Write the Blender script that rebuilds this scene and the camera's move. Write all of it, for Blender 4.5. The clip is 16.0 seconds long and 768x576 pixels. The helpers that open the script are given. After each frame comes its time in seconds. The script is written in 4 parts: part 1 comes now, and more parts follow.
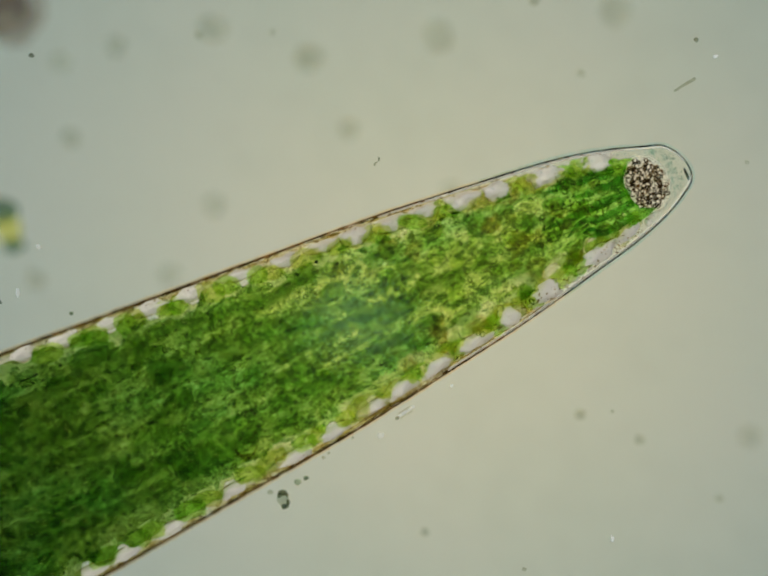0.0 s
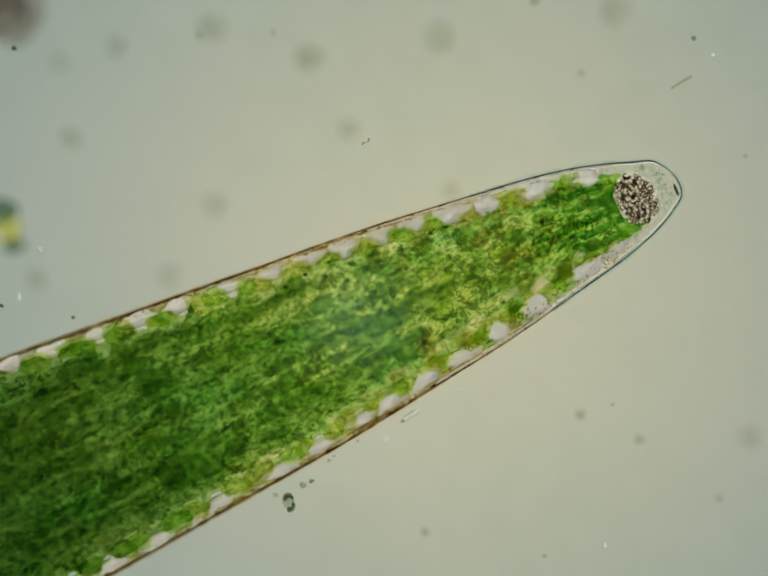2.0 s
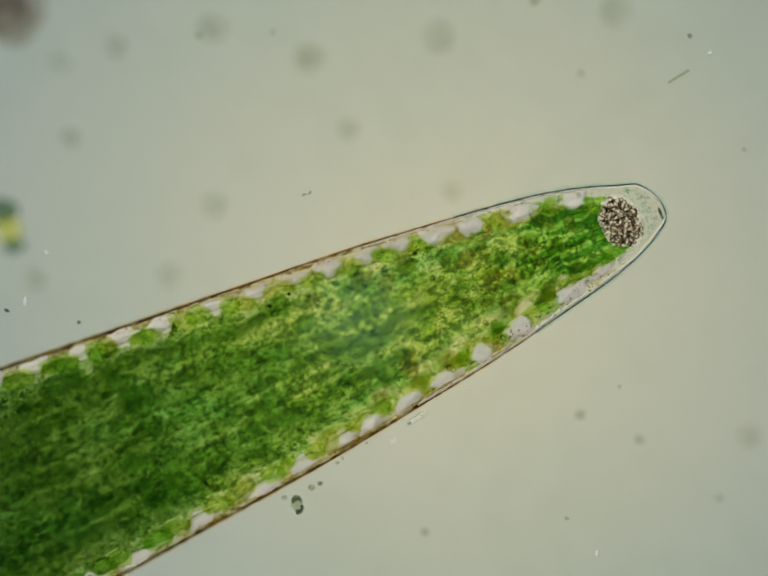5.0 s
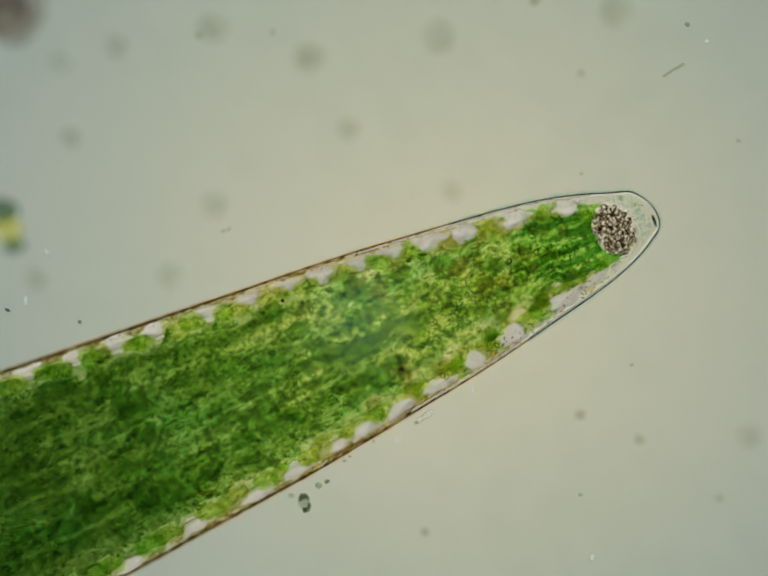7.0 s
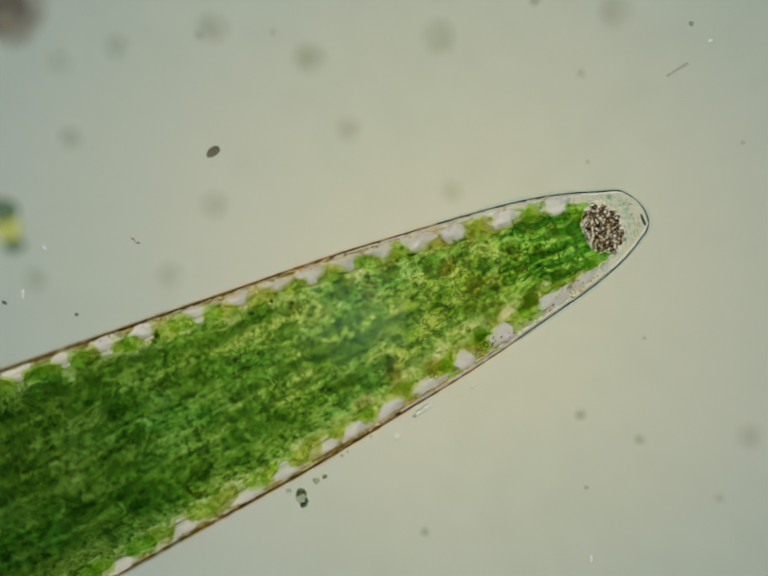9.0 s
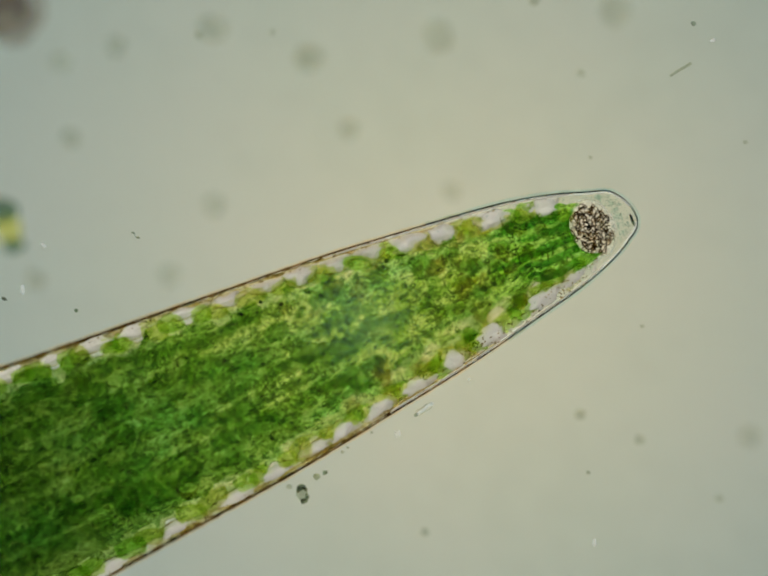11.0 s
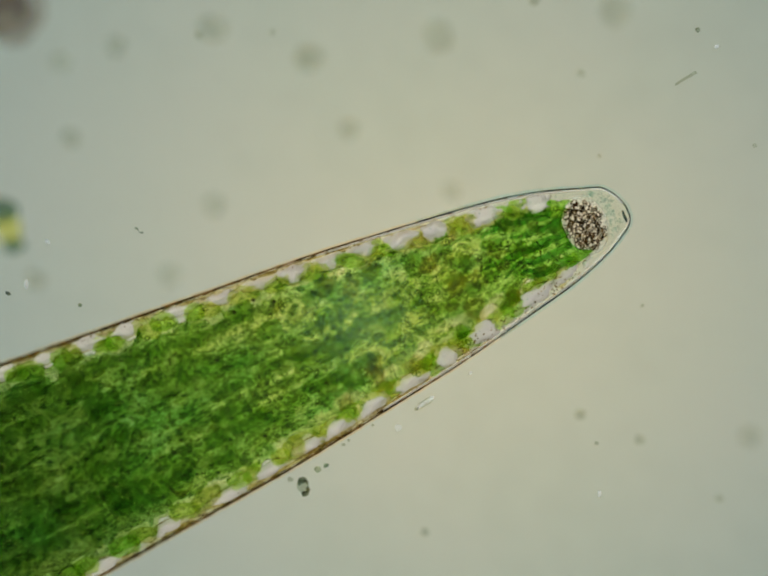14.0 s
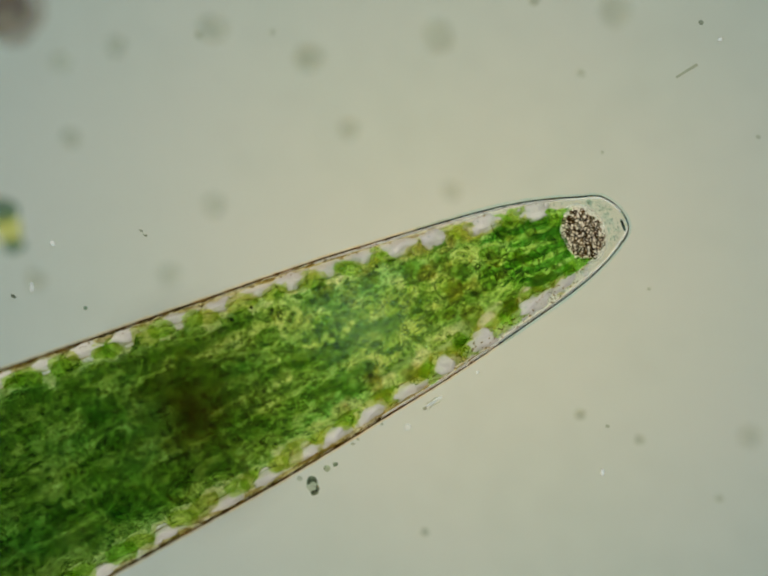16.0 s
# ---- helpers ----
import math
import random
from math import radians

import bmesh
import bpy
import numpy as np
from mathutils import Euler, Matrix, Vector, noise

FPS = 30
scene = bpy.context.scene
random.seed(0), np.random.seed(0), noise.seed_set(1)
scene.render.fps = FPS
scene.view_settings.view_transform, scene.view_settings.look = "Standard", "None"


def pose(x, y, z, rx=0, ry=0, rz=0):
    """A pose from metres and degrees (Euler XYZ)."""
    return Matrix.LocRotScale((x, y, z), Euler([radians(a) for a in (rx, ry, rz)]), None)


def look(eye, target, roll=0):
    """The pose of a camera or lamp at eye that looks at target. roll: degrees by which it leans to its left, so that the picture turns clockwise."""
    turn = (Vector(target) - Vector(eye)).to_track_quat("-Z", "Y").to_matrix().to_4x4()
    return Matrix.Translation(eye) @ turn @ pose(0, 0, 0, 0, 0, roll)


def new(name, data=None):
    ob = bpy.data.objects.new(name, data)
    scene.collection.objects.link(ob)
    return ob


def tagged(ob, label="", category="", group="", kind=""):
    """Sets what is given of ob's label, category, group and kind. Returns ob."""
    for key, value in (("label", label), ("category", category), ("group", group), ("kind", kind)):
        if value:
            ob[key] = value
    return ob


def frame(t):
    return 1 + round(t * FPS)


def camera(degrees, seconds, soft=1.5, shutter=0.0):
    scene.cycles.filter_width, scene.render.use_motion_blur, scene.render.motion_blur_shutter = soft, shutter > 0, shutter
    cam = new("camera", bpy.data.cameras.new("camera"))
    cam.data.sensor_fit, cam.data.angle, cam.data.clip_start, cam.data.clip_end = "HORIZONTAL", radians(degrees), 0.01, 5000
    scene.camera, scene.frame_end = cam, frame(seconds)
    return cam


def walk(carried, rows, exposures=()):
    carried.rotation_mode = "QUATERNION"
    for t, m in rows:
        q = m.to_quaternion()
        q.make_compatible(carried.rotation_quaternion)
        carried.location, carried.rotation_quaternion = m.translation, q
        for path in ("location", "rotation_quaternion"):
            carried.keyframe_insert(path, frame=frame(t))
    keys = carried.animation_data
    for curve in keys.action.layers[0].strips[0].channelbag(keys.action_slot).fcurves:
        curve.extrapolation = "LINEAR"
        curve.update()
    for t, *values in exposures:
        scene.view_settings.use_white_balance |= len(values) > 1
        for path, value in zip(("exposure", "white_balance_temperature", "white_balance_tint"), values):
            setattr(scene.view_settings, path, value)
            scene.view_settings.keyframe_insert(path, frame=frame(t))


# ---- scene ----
# One metre of this model stands for a tenth of a millimetre under the microscope.
# Plan units: thousandths of a metre, u to the right and v down from the field's upper corner.
HEIGHT = 0.784 / math.tan(radians(10))  # the objective's distance from the plane in focus, z = 0
SLIDE_Z = -0.22

cam = camera(20, 16.0, soft=2.0, shutter=0.0)
cam.data.dof.use_dof = True
cam.data.dof.focus_distance = HEIGHT
cam.data.dof.aperture_fstop = 0.128
walk(cam, [(0.0, pose(0, 0, HEIGHT)), (16.0, pose(0, 0, HEIGHT))])
scene.cycles.transparent_max_bounces = 256

# ---- light: the microscope's lamp under the slide, added fill from above ----
# Unseen ambient fill, added to lift the milky parts above the field.
world = bpy.data.worlds.new("fill_world")
world.use_nodes = True
world.node_tree.nodes["Background"].inputs["Color"].default_value = (0.95, 0.97, 1.0, 1)
world.node_tree.nodes["Background"].inputs["Strength"].default_value = 0.75
scene.world = world


def lamp(name, x, y, z, size, watts, colour):
    data = bpy.data.lights.new(name, "AREA")
    data.shape, data.size, data.energy, data.color = "DISK", size, watts, colour
    ob = new(name, data)
    ob.matrix_basis = look((x, y, z), (x, y, 0))
    return ob


lamp("condenser_lamp", 0.15, 0.0, -1.45, 0.5, 4.4, (1.0, 0.57, 0.06))
lamp("field_lamp", 0.0, 0.0, -2.8, 3.0, 35, (0.71, 1.0, 1.0))
# Low sun with no known source, added to give the bumps relief.
sun = bpy.data.lights.new("relief_sun", "SUN")
sun.energy, sun.angle, sun.color = 1.2, radians(12), (1.0, 0.97, 0.92)
new("relief_sun", sun).matrix_basis = look((-2.4, 2.0, 1.5), (0, 0, 0))


# ---- materials ----
def material(name):
    m = bpy.data.materials.new(name)
    m.use_nodes = True
    m.node_tree.nodes.clear()
    return m


def node(m, kind, **values):
    n = m.node_tree.nodes.new(kind)
    for key, value in values.items():
        n.inputs[key].default_value = value
    return n


def link(m, a, b):
    m.node_tree.links.new(a, b)


def noise_at(m, scale, detail, stretch=(1, 1, 1), turn=0.0, by_object=False):
    co = node(m, "ShaderNodeTexCoord")
    mapping = node(m, "ShaderNodeMapping", Scale=[1 / k for k in stretch], Rotation=(0, 0, radians(-turn)))
    mapping.vector_type = "TEXTURE"
    link(m, co.outputs["Object"], mapping.inputs["Vector"])
    if by_object:
        info = node(m, "ShaderNodeObjectInfo")
        shift = node(m, "ShaderNodeVectorMath")
        shift.operation = "MULTIPLY"
        shift.inputs[1].default_value = (37.0, 21.0, 11.0)
        link(m, info.outputs["Random"], shift.inputs[0])
        link(m, shift.outputs[0], mapping.inputs["Location"])
    tex = node(m, "ShaderNodeTexNoise", Scale=scale, Detail=detail, Roughness=0.6)
    link(m, mapping.outputs["Vector"], tex.inputs["Vector"])
    return tex.outputs["Fac"]


def along_at(m, way, start, end):
    """0 to 1 between two places along a direction of the thing."""
    co = node(m, "ShaderNodeTexCoord")
    dot = node(m, "ShaderNodeVectorMath")
    dot.operation = "DOT_PRODUCT"
    dot.inputs[1].default_value = way
    rng_ = node(m, "ShaderNodeMapRange")
    rng_.inputs["From Min"].default_value, rng_.inputs["From Max"].default_value = start, end
    link(m, co.outputs["Object"], dot.inputs[0])
    link(m, dot.outputs["Value"], rng_.inputs["Value"])
    return rng_.outputs["Result"]


def ramp_of(m, fac, stops):
    ramp = node(m, "ShaderNodeValToRGB")
    el = ramp.color_ramp.elements
    while len(el) < len(stops):
        el.new(0.5)
    for e, (at, colour) in zip(el, stops):
        e.position, e.color = at, (*colour, 1)
    link(m, fac, ramp.inputs["Fac"])
    return ramp.outputs["Color"]


def multiply(m, a, b):
    mix = m.node_tree.nodes.new("ShaderNodeMix")
    mix.data_type, mix.blend_type = "RGBA", "MULTIPLY"
    mix.inputs["Factor"].default_value = 1.0
    link(m, a, mix.inputs["A"])
    link(m, b, mix.inputs["B"])
    return mix.outputs["Result"]


def stain(name, layers, scatter=0.0, scatter_colour=(1, 1, 1), by_object=False, relief=0.0, relief_scale=90):
    """A clear, coloured substance: light passes straight on and is coloured at each face. layers: (scale, detail, stretch, turn, stops).
    scatter: the share of the light that is spread, as by a milky body."""
    m = material(name)
    colour = None
    for scale, detail, stretch, turn, stops in layers:
        if detail == "chance":
            fac = node(m, "ShaderNodeObjectInfo").outputs["Random"]
        elif detail == "along":
            fac = along_at(m, *stretch)
        else:
            fac = noise_at(m, scale, detail, stretch, turn, by_object)
        c = ramp_of(m, fac, stops)
        colour = multiply(m, colour, c) if colour else c
    clear = node(m, "ShaderNodeBsdfTransparent")
    link(m, colour, clear.inputs["Color"])
    out = node(m, "ShaderNodeOutputMaterial")
    shader = clear.outputs[0]
    if scatter:
        milk = node(m, "ShaderNodeBsdfDiffuse", Color=(*scatter_colour, 1), Roughness=1.0)
        bump = None
        if relief:
            bump = node(m, "ShaderNodeBump", Strength=relief, Distance=0.01)
            link(m, noise_at(m, relief_scale, 4, EVEN, 0, by_object), bump.inputs["Height"])
            link(m, bump.outputs[0], milk.inputs["Normal"])
        mix = node(m, "ShaderNodeMixShader", Fac=scatter)
        link(m, shader, mix.inputs[1])
        link(m, milk.outputs[0], mix.inputs[2])
        shader = mix.outputs[0]
    link(m, shader, out.inputs["Surface"])
    return m


def tones(low, high, a=0.35, b=0.65):
    return [(a, low), (b, high)]


EVEN = (1, 1, 1)
AXIS = 23.5  # degrees between the cell's long axis and the field's width
ALONG = (0.45, 1, 1)

BACK = (-math.cos(radians(AXIS)), -math.sin(radians(AXIS)), 0)
FRONT = -0.479  # the tip's place along BACK
M_BODY = stain("green_pigment", [
    (0, "along", (BACK, FRONT + 0.25, FRONT + 1.5), 0, [(0.0, (1, 1, 1)), (0.24, (1, 1, 1)), (0.42, (0.80, 0.89, 0.74)), (0.56, (0.54, 0.67, 0.47)), (0.70, (0.36, 0.49, 0.31)), (1.0, (0.155, 0.25, 0.125))]),
    (0, "along", (BACK, FRONT + 0.10, FRONT + 0.34), 0, [(0.0, (0.64, 0.95, 0.64)), (0.35, (0.92, 1, 0.90)), (1.0, (1, 1, 1))]),
    (7, 3, ALONG, -AXIS, [(0.36, (0.66, 1, 0.42)), (0.45, (0.85, 1, 0.45)), (0.56, (0.93, 0.985, 0.37)), (0.66, (0.95, 0.965, 0.40))]),
    (15, 3, (0.68, 1, 1), -AXIS, [(0.34, (0.52, 0.65, 0.43)), (0.42, (0.84, 0.92, 0.77)), (0.47, (1, 1, 1))]),
    (26, 2, (0.22, 1, 1), -AXIS, tones((0.76, 0.85, 0.72), (1, 1, 1), 0.33, 0.46)),
    (38, 3, (0.75, 1, 1), -AXIS, [(0.36, (0.36, 0.49, 0.28)), (0.44, (0.82, 0.90, 0.75)), (0.50, (1, 1, 1))]),
    (80, 3, (0.75, 1, 1), -AXIS, [(0.38, (0.44, 0.56, 0.36)), (0.46, (0.84, 0.91, 0.78)), (0.54, (1, 1, 1))]),
    (160, 3, EVEN, 0, tones((0.66, 0.76, 0.56), (1, 1, 1), 0.36, 0.52))], scatter=0.010, scatter_colour=(0.24, 0.40, 0.04), relief=1.0, relief_scale=130)
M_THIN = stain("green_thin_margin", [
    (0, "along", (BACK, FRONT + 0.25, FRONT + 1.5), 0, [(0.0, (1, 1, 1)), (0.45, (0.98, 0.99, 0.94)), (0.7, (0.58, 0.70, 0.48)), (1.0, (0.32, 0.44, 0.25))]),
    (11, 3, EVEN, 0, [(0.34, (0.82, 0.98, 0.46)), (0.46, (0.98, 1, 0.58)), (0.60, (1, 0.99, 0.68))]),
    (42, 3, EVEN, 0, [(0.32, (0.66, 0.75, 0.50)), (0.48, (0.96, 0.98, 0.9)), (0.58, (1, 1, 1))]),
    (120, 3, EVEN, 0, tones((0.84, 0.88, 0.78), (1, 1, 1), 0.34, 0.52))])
M_BASE = stain("green_underside", [
    (8, 3, ALONG, -AXIS, tones((0.97, 1, 0.84), (1, 1, 0.95))),
    (9, 3, (0.32, 1, 1), -AXIS, [(0.35, (0.64, 0.76, 0.57)), (0.43, (0.84, 0.92, 0.80)), (0.48, (1, 1, 1))]),
    (20, 2, (0.6, 1, 1), -AXIS, [(0.35, (0.62, 0.74, 0.55)), (0.43, (0.86, 0.93, 0.82)), (0.48, (1, 1, 1))])])
M_CREAM = stain("cream_pad", [
    (16, 3, EVEN, 0, [(0.36, (0.94, 0.93, 0.68)), (0.48, (0.985, 0.975, 0.82)), (0.60, (1, 0.99, 0.93))]),
    (70, 3, EVEN, 0, tones((0.88, 0.86, 0.74), (1, 1, 1), 0.34, 0.5))], scatter=0.16, scatter_colour=(0.94, 0.88, 0.60), by_object=True, relief=0.6, relief_scale=60)
M_SAP = stain("margin_sap", [
    (26, 4, ALONG, -AXIS, [(0.38, (0.84, 0.74, 0.52)), (0.48, (0.97, 0.93, 0.82)), (0.6, (1, 0.98, 0.94))]),
    (110, 3, EVEN, 0, tones((0.84, 0.80, 0.70), (1, 1, 1), 0.36, 0.5))], scatter=0.10, scatter_colour=(1.0, 0.94, 0.82), relief=0.8, relief_scale=120)
M_BROWNSAP = stain("margin_brown_sap", [
    (24, 3, (0.4, 1, 1), -AXIS, [(0.36, (0.66, 0.58, 0.28)), (0.44, (0.88, 0.84, 0.56)), (0.54, (0.99, 0.98, 0.86))]),
    (90, 3, EVEN, 0, tones((0.74, 0.68, 0.52), (1, 1, 1), 0.36, 0.52))])
M_EDGELOBE = stain("edge_lobe_pigment", [
    (0, "chance", EVEN, 0, [(0.0, (0.80, 0.97, 0.62)), (0.45, (0.93, 1, 0.68)), (0.75, (1, 0.99, 0.76)), (1.0, (0.94, 0.92, 0.70))]),
    (1.5, 3, EVEN, 0, tones((0.78, 0.87, 0.60), (1, 1, 1), 0.36, 0.60)),
    (5, 3, EVEN, 0, tones((0.84, 0.89, 0.74), (1, 1, 1), 0.34, 0.5))], by_object=True, scatter=0.03, scatter_colour=(0.30, 0.46, 0.06), relief=0.8, relief_scale=3)
M_RIDGE = stain("ridge_pigment", [
    (12, 3, ALONG, -AXIS, tones((0.72, 0.82, 0.66), (0.97, 0.99, 0.94))),
    (50, 3, EVEN, 0, tones((0.88, 0.9, 0.84), (1, 1, 1)))])
M_STRIPE = stain("stripe_pigment", [(24, 3, ALONG, -AXIS, tones((0.38, 0.64, 0.40), (0.64, 0.85, 0.58)))])
M_LOBE = stain("lobe_pigment", [
    (0, "chance", EVEN, 0, [(0.0, (0.66, 0.78, 0.57)), (0.22, (0.80, 0.90, 0.71)), (0.40, (0.93, 0.98, 0.85)), (0.54, (1, 1, 0.96)), (1.0, (1, 1, 0.97))]),
    (1.7, 3, EVEN, 0, tones((0.80, 0.88, 0.74), (1, 1, 1), 0.34, 0.56))], by_object=True)
M_DEEPLOBE = stain("deep_lobe_pigment", [(1.7, 3, EVEN, 0, tones((0.64, 0.76, 0.57), (0.92, 0.97, 0.86), 0.34, 0.58))], by_object=True)
M_OLIVE = stain("olive_lobe_pigment", [(50, 3, EVEN, 0, tones((0.80, 0.77, 0.60), (0.95, 0.93, 0.82)))], by_object=True)
M_DARKLOBE = stain("dark_lobe_pigment", [(40, 3, EVEN, 0, tones((0.55, 0.68, 0.50), (0.86, 0.93, 0.80)))], by_object=True)
M_MARGIN = stain("dark_margin", [(30, 3, EVEN, 0, tones((0.60, 0.54, 0.32), (0.92, 0.90, 0.72)))])
M_GRAIN = stain("grain_pigment", [(30, 2, EVEN, 0, tones((0.80, 0.86, 0.72), (0.97, 0.99, 0.90)))], scatter=0.05, scatter_colour=(0.4, 0.5, 0.1))
M_BEAD = stain("bead_rim", [(14, 2, EVEN, 0, tones((0.56, 0.66, 0.44), (0.97, 0.98, 0.92)))])
# Highlights on the green, put in as tiny pale scattering bodies.
M_GLINT = stain("grain_glint", [(30, 2, EVEN, 0, tones((0.95, 0.97, 0.8), (1, 1, 0.9)))], scatter=0.12, scatter_colour=(0.40, 0.54, 0.14))
M_STREAKLET = stain("streak_pigment", [(22, 2, EVEN, 0, tones((0.62, 0.73, 0.52), (0.90, 0.95, 0.84)))])
M_PAD = stain("yellow_pad", [
    (14, 3, EVEN, 0, tones((0.93, 0.95, 0.66), (0.985, 0.985, 0.84))),
    (60, 3, EVEN, 0, tones((0.88, 0.9, 0.8), (1, 1, 1)))], scatter=0.10, scatter_colour=(0.56, 0.62, 0.16), by_object=True, relief=0.5, relief_scale=50)
# Scatter lifts the vesicles above the field, in place of their lens brightening.
M_VESICLE = stain("milky_vesicle", [(40, 4, EVEN, 0, tones((0.72, 0.67, 0.56), (1, 1, 1), 0.38, 0.56)), (120, 3, EVEN, 0, tones((0.36, 0.29, 0.18), (1, 1, 1), 0.39, 0.52))],
                  scatter=0.54, scatter_colour=(1, 0.97, 0.885), by_object=True, relief=0.5, relief_scale=150)
# Colour fringes of the lens, painted orange by the wall and cyan by the tip.
M_FRINGE = stain("wall_lens_fringe", [(20, 3, EVEN, 0, tones((0.97, 0.89, 0.78), (1, 0.97, 0.92)))])
M_FRINGE_TIP = stain("tip_lens_fringe", [(20, 3, EVEN, 0, tones((0.86, 0.94, 0.95), (0.95, 0.99, 0.99)))])
M_HULL = stain("cell_wall_clear", [(20, 3, EVEN, 0, tones((0.97, 0.97, 0.93), (0.995, 0.99, 0.965)))])
M_TEAL = stain("wall_edge_teal", [(25, 3, EVEN, 0, tones((0.20, 0.27, 0.28), (0.42, 0.50, 0.50)))])
M_BROWN = stain("wall_edge_brown", [(22, 4, EVEN, 0, tones((0.28, 0.19, 0.09), (0.60, 0.46, 0.28)))])
M_BAND = stain("wall_band_pale", [(30, 3, EVEN, 0, tones((0.95, 0.95, 0.9), (1, 1, 1)))], scatter=0.35, scatter_colour=(0.95, 0.93, 0.85))
M_SHEATH = stain("pyrenoid_sheath", [(60, 3, EVEN, 0, tones((0.46, 0.57, 0.36), (0.78, 0.85, 0.64)))], by_object=True)
M_CORE = stain("pyrenoid_core", [(60, 3, EVEN, 0, tones((0.84, 0.93, 0.66), (0.98, 1, 0.86)))], by_object=True)
M_FLECK = stain("fleck_brown", [(30, 2, EVEN, 0, tones((0.66, 0.58, 0.44), (0.92, 0.88, 0.77)))])
M_DROP = stain("droplet_dark", [(30, 2, EVEN, 0, tones((0.22, 0.30, 0.14), (0.42, 0.52, 0.28)))], by_object=True)
M_VACUOLE = stain("vacuole_sap", [(30, 3, EVEN, 0, tones((0.97, 0.96, 0.94), (1, 0.99, 0.98)))], scatter=0.20, scatter_colour=(1, 0.97, 0.86))
M_CRYSTAL = stain("crystal_dark", [(40, 2, EVEN, 0, tones((0.34, 0.25, 0.14), (0.62, 0.50, 0.34)))], by_object=True)
M_GLEAM = stain("crystal_gleam", [(40, 2, EVEN, 0, tones((0.9, 0.88, 0.82), (1, 1, 1)))], scatter=0.65, scatter_colour=(1, 0.95, 0.80), by_object=True)
M_DUST = stain("dust_grey", [(25, 3, EVEN, 0, tones((0.84, 0.855, 0.82), (0.95, 0.955, 0.93)))], by_object=True)
M_TEALGRAIN = stain("tip_grain", [(14, 2, EVEN, 0, tones((0.90, 0.94, 0.93), (0.97, 0.985, 0.975)))])
M_TEALSAP = stain("tip_sap", [(70, 3, EVEN, 0, [(0.36, (0.68, 0.82, 0.79)), (0.46, (0.90, 0.96, 0.95)), (0.54, (1, 1, 1))])])
M_SMUDGE = stain("smudge_brown", [(12, 3, EVEN, 0, tones((0.44, 0.40, 0.38), (0.62, 0.57, 0.54)))])
M_FILM = stain("smudge_film", [(12, 3, EVEN, 0, tones((0.80, 0.76, 0.74), (0.90, 0.87, 0.85)))])
M_BLOBY = stain("blob_yellow", [(10, 3, EVEN, 0, tones((0.95, 0.93, 0.45), (1, 1, 0.7)))], scatter=0.12, scatter_colour=(0.9, 0.85, 0.3))
M_BLOBD = stain("blob_dark", [(10, 3, EVEN, 0, tones((0.42, 0.52, 0.46), (0.6, 0.7, 0.62)))])
M_SPECK = stain("speck_dark", [(60, 2, EVEN, 0, tones((0.48, 0.50, 0.46), (0.74, 0.76, 0.70)))], by_object=True)
M_HAZE = stain("debris_pale", [(40, 3, EVEN, 0, tones((0.74, 0.77, 0.71), (0.90, 0.92, 0.87)))], by_object=True)
M_CLUMP = stain("debris_dark", [(60, 3, EVEN, 0, tones((0.40, 0.43, 0.37), (0.66, 0.69, 0.61)))], by_object=True)
M_KINKED = stain("rod_darker_grey", [(40, 3, EVEN, 0, tones((0.60, 0.62, 0.56), (0.80, 0.82, 0.76)))])
M_FAINT = stain("speck_faint", [(60, 2, EVEN, 0, tones((0.96, 0.97, 0.95), (1, 1, 1)))], scatter=0.10, by_object=True)
M_GREYROD = stain("rod_grey", [(40, 3, EVEN, 0, tones((0.78, 0.79, 0.74), (0.90, 0.91, 0.86)))])
M_GREYGREEN = stain("debris_greygreen", [(40, 3, EVEN, 0, tones((0.46, 0.52, 0.42), (0.90, 0.93, 0.84)))], by_object=True)
M_PALE = stain("speck_pale", [(60, 2, EVEN, 0, tones((0.9, 0.92, 0.9), (1, 1, 1)))], scatter=0.20, by_object=True)
# Stands for haze of the lens: clear layers that scatter a little.
M_LENS_HAZE = stain("lens_haze", [(6, 3, EVEN, 0, tones((0.99, 0.995, 0.995), (1, 1, 1)))], scatter=0.016, scatter_colour=(0.46, 0.86, 0.52))
M_THECA = stain("swimmer_brown", [
    (9, 3, EVEN, 0, tones((0.53, 0.50, 0.43), (0.63, 0.59, 0.50))),
    (40, 3, EVEN, 0, tones((0.66, 0.64, 0.54), (1, 1, 1)))])
M_STREAK = stain("swimmer_streak", [(30, 3, EVEN, 0, tones((0.62, 0.56, 0.42), (0.9, 0.85, 0.7)))], scatter=0.02,
                 scatter_colour=(0.75, 0.6, 0.1), by_object=True)
M_DARKRIM = stain("swimmer_rim", [(24, 3, EVEN, 0, tones((0.46, 0.45, 0.38), (0.66, 0.63, 0.54)))])
M_ORANGE = stain("swimmer_orange", [(34, 3, EVEN, 0, tones((0.90, 0.74, 0.45), (1, 0.9, 0.62)))], scatter=0.30, scatter_colour=(0.86, 0.46, 0.06), relief=0.5, relief_scale=60)
M_INNER = stain("swimmer_inside", [(20, 3, EVEN, 0, tones((0.88, 0.85, 0.76), (0.96, 0.93, 0.87)))])
M_NUCLEUS = stain("swimmer_nucleus", [(12, 3, EVEN, 0, tones((0.95, 0.83, 0.58), (0.99, 0.92, 0.76)))])
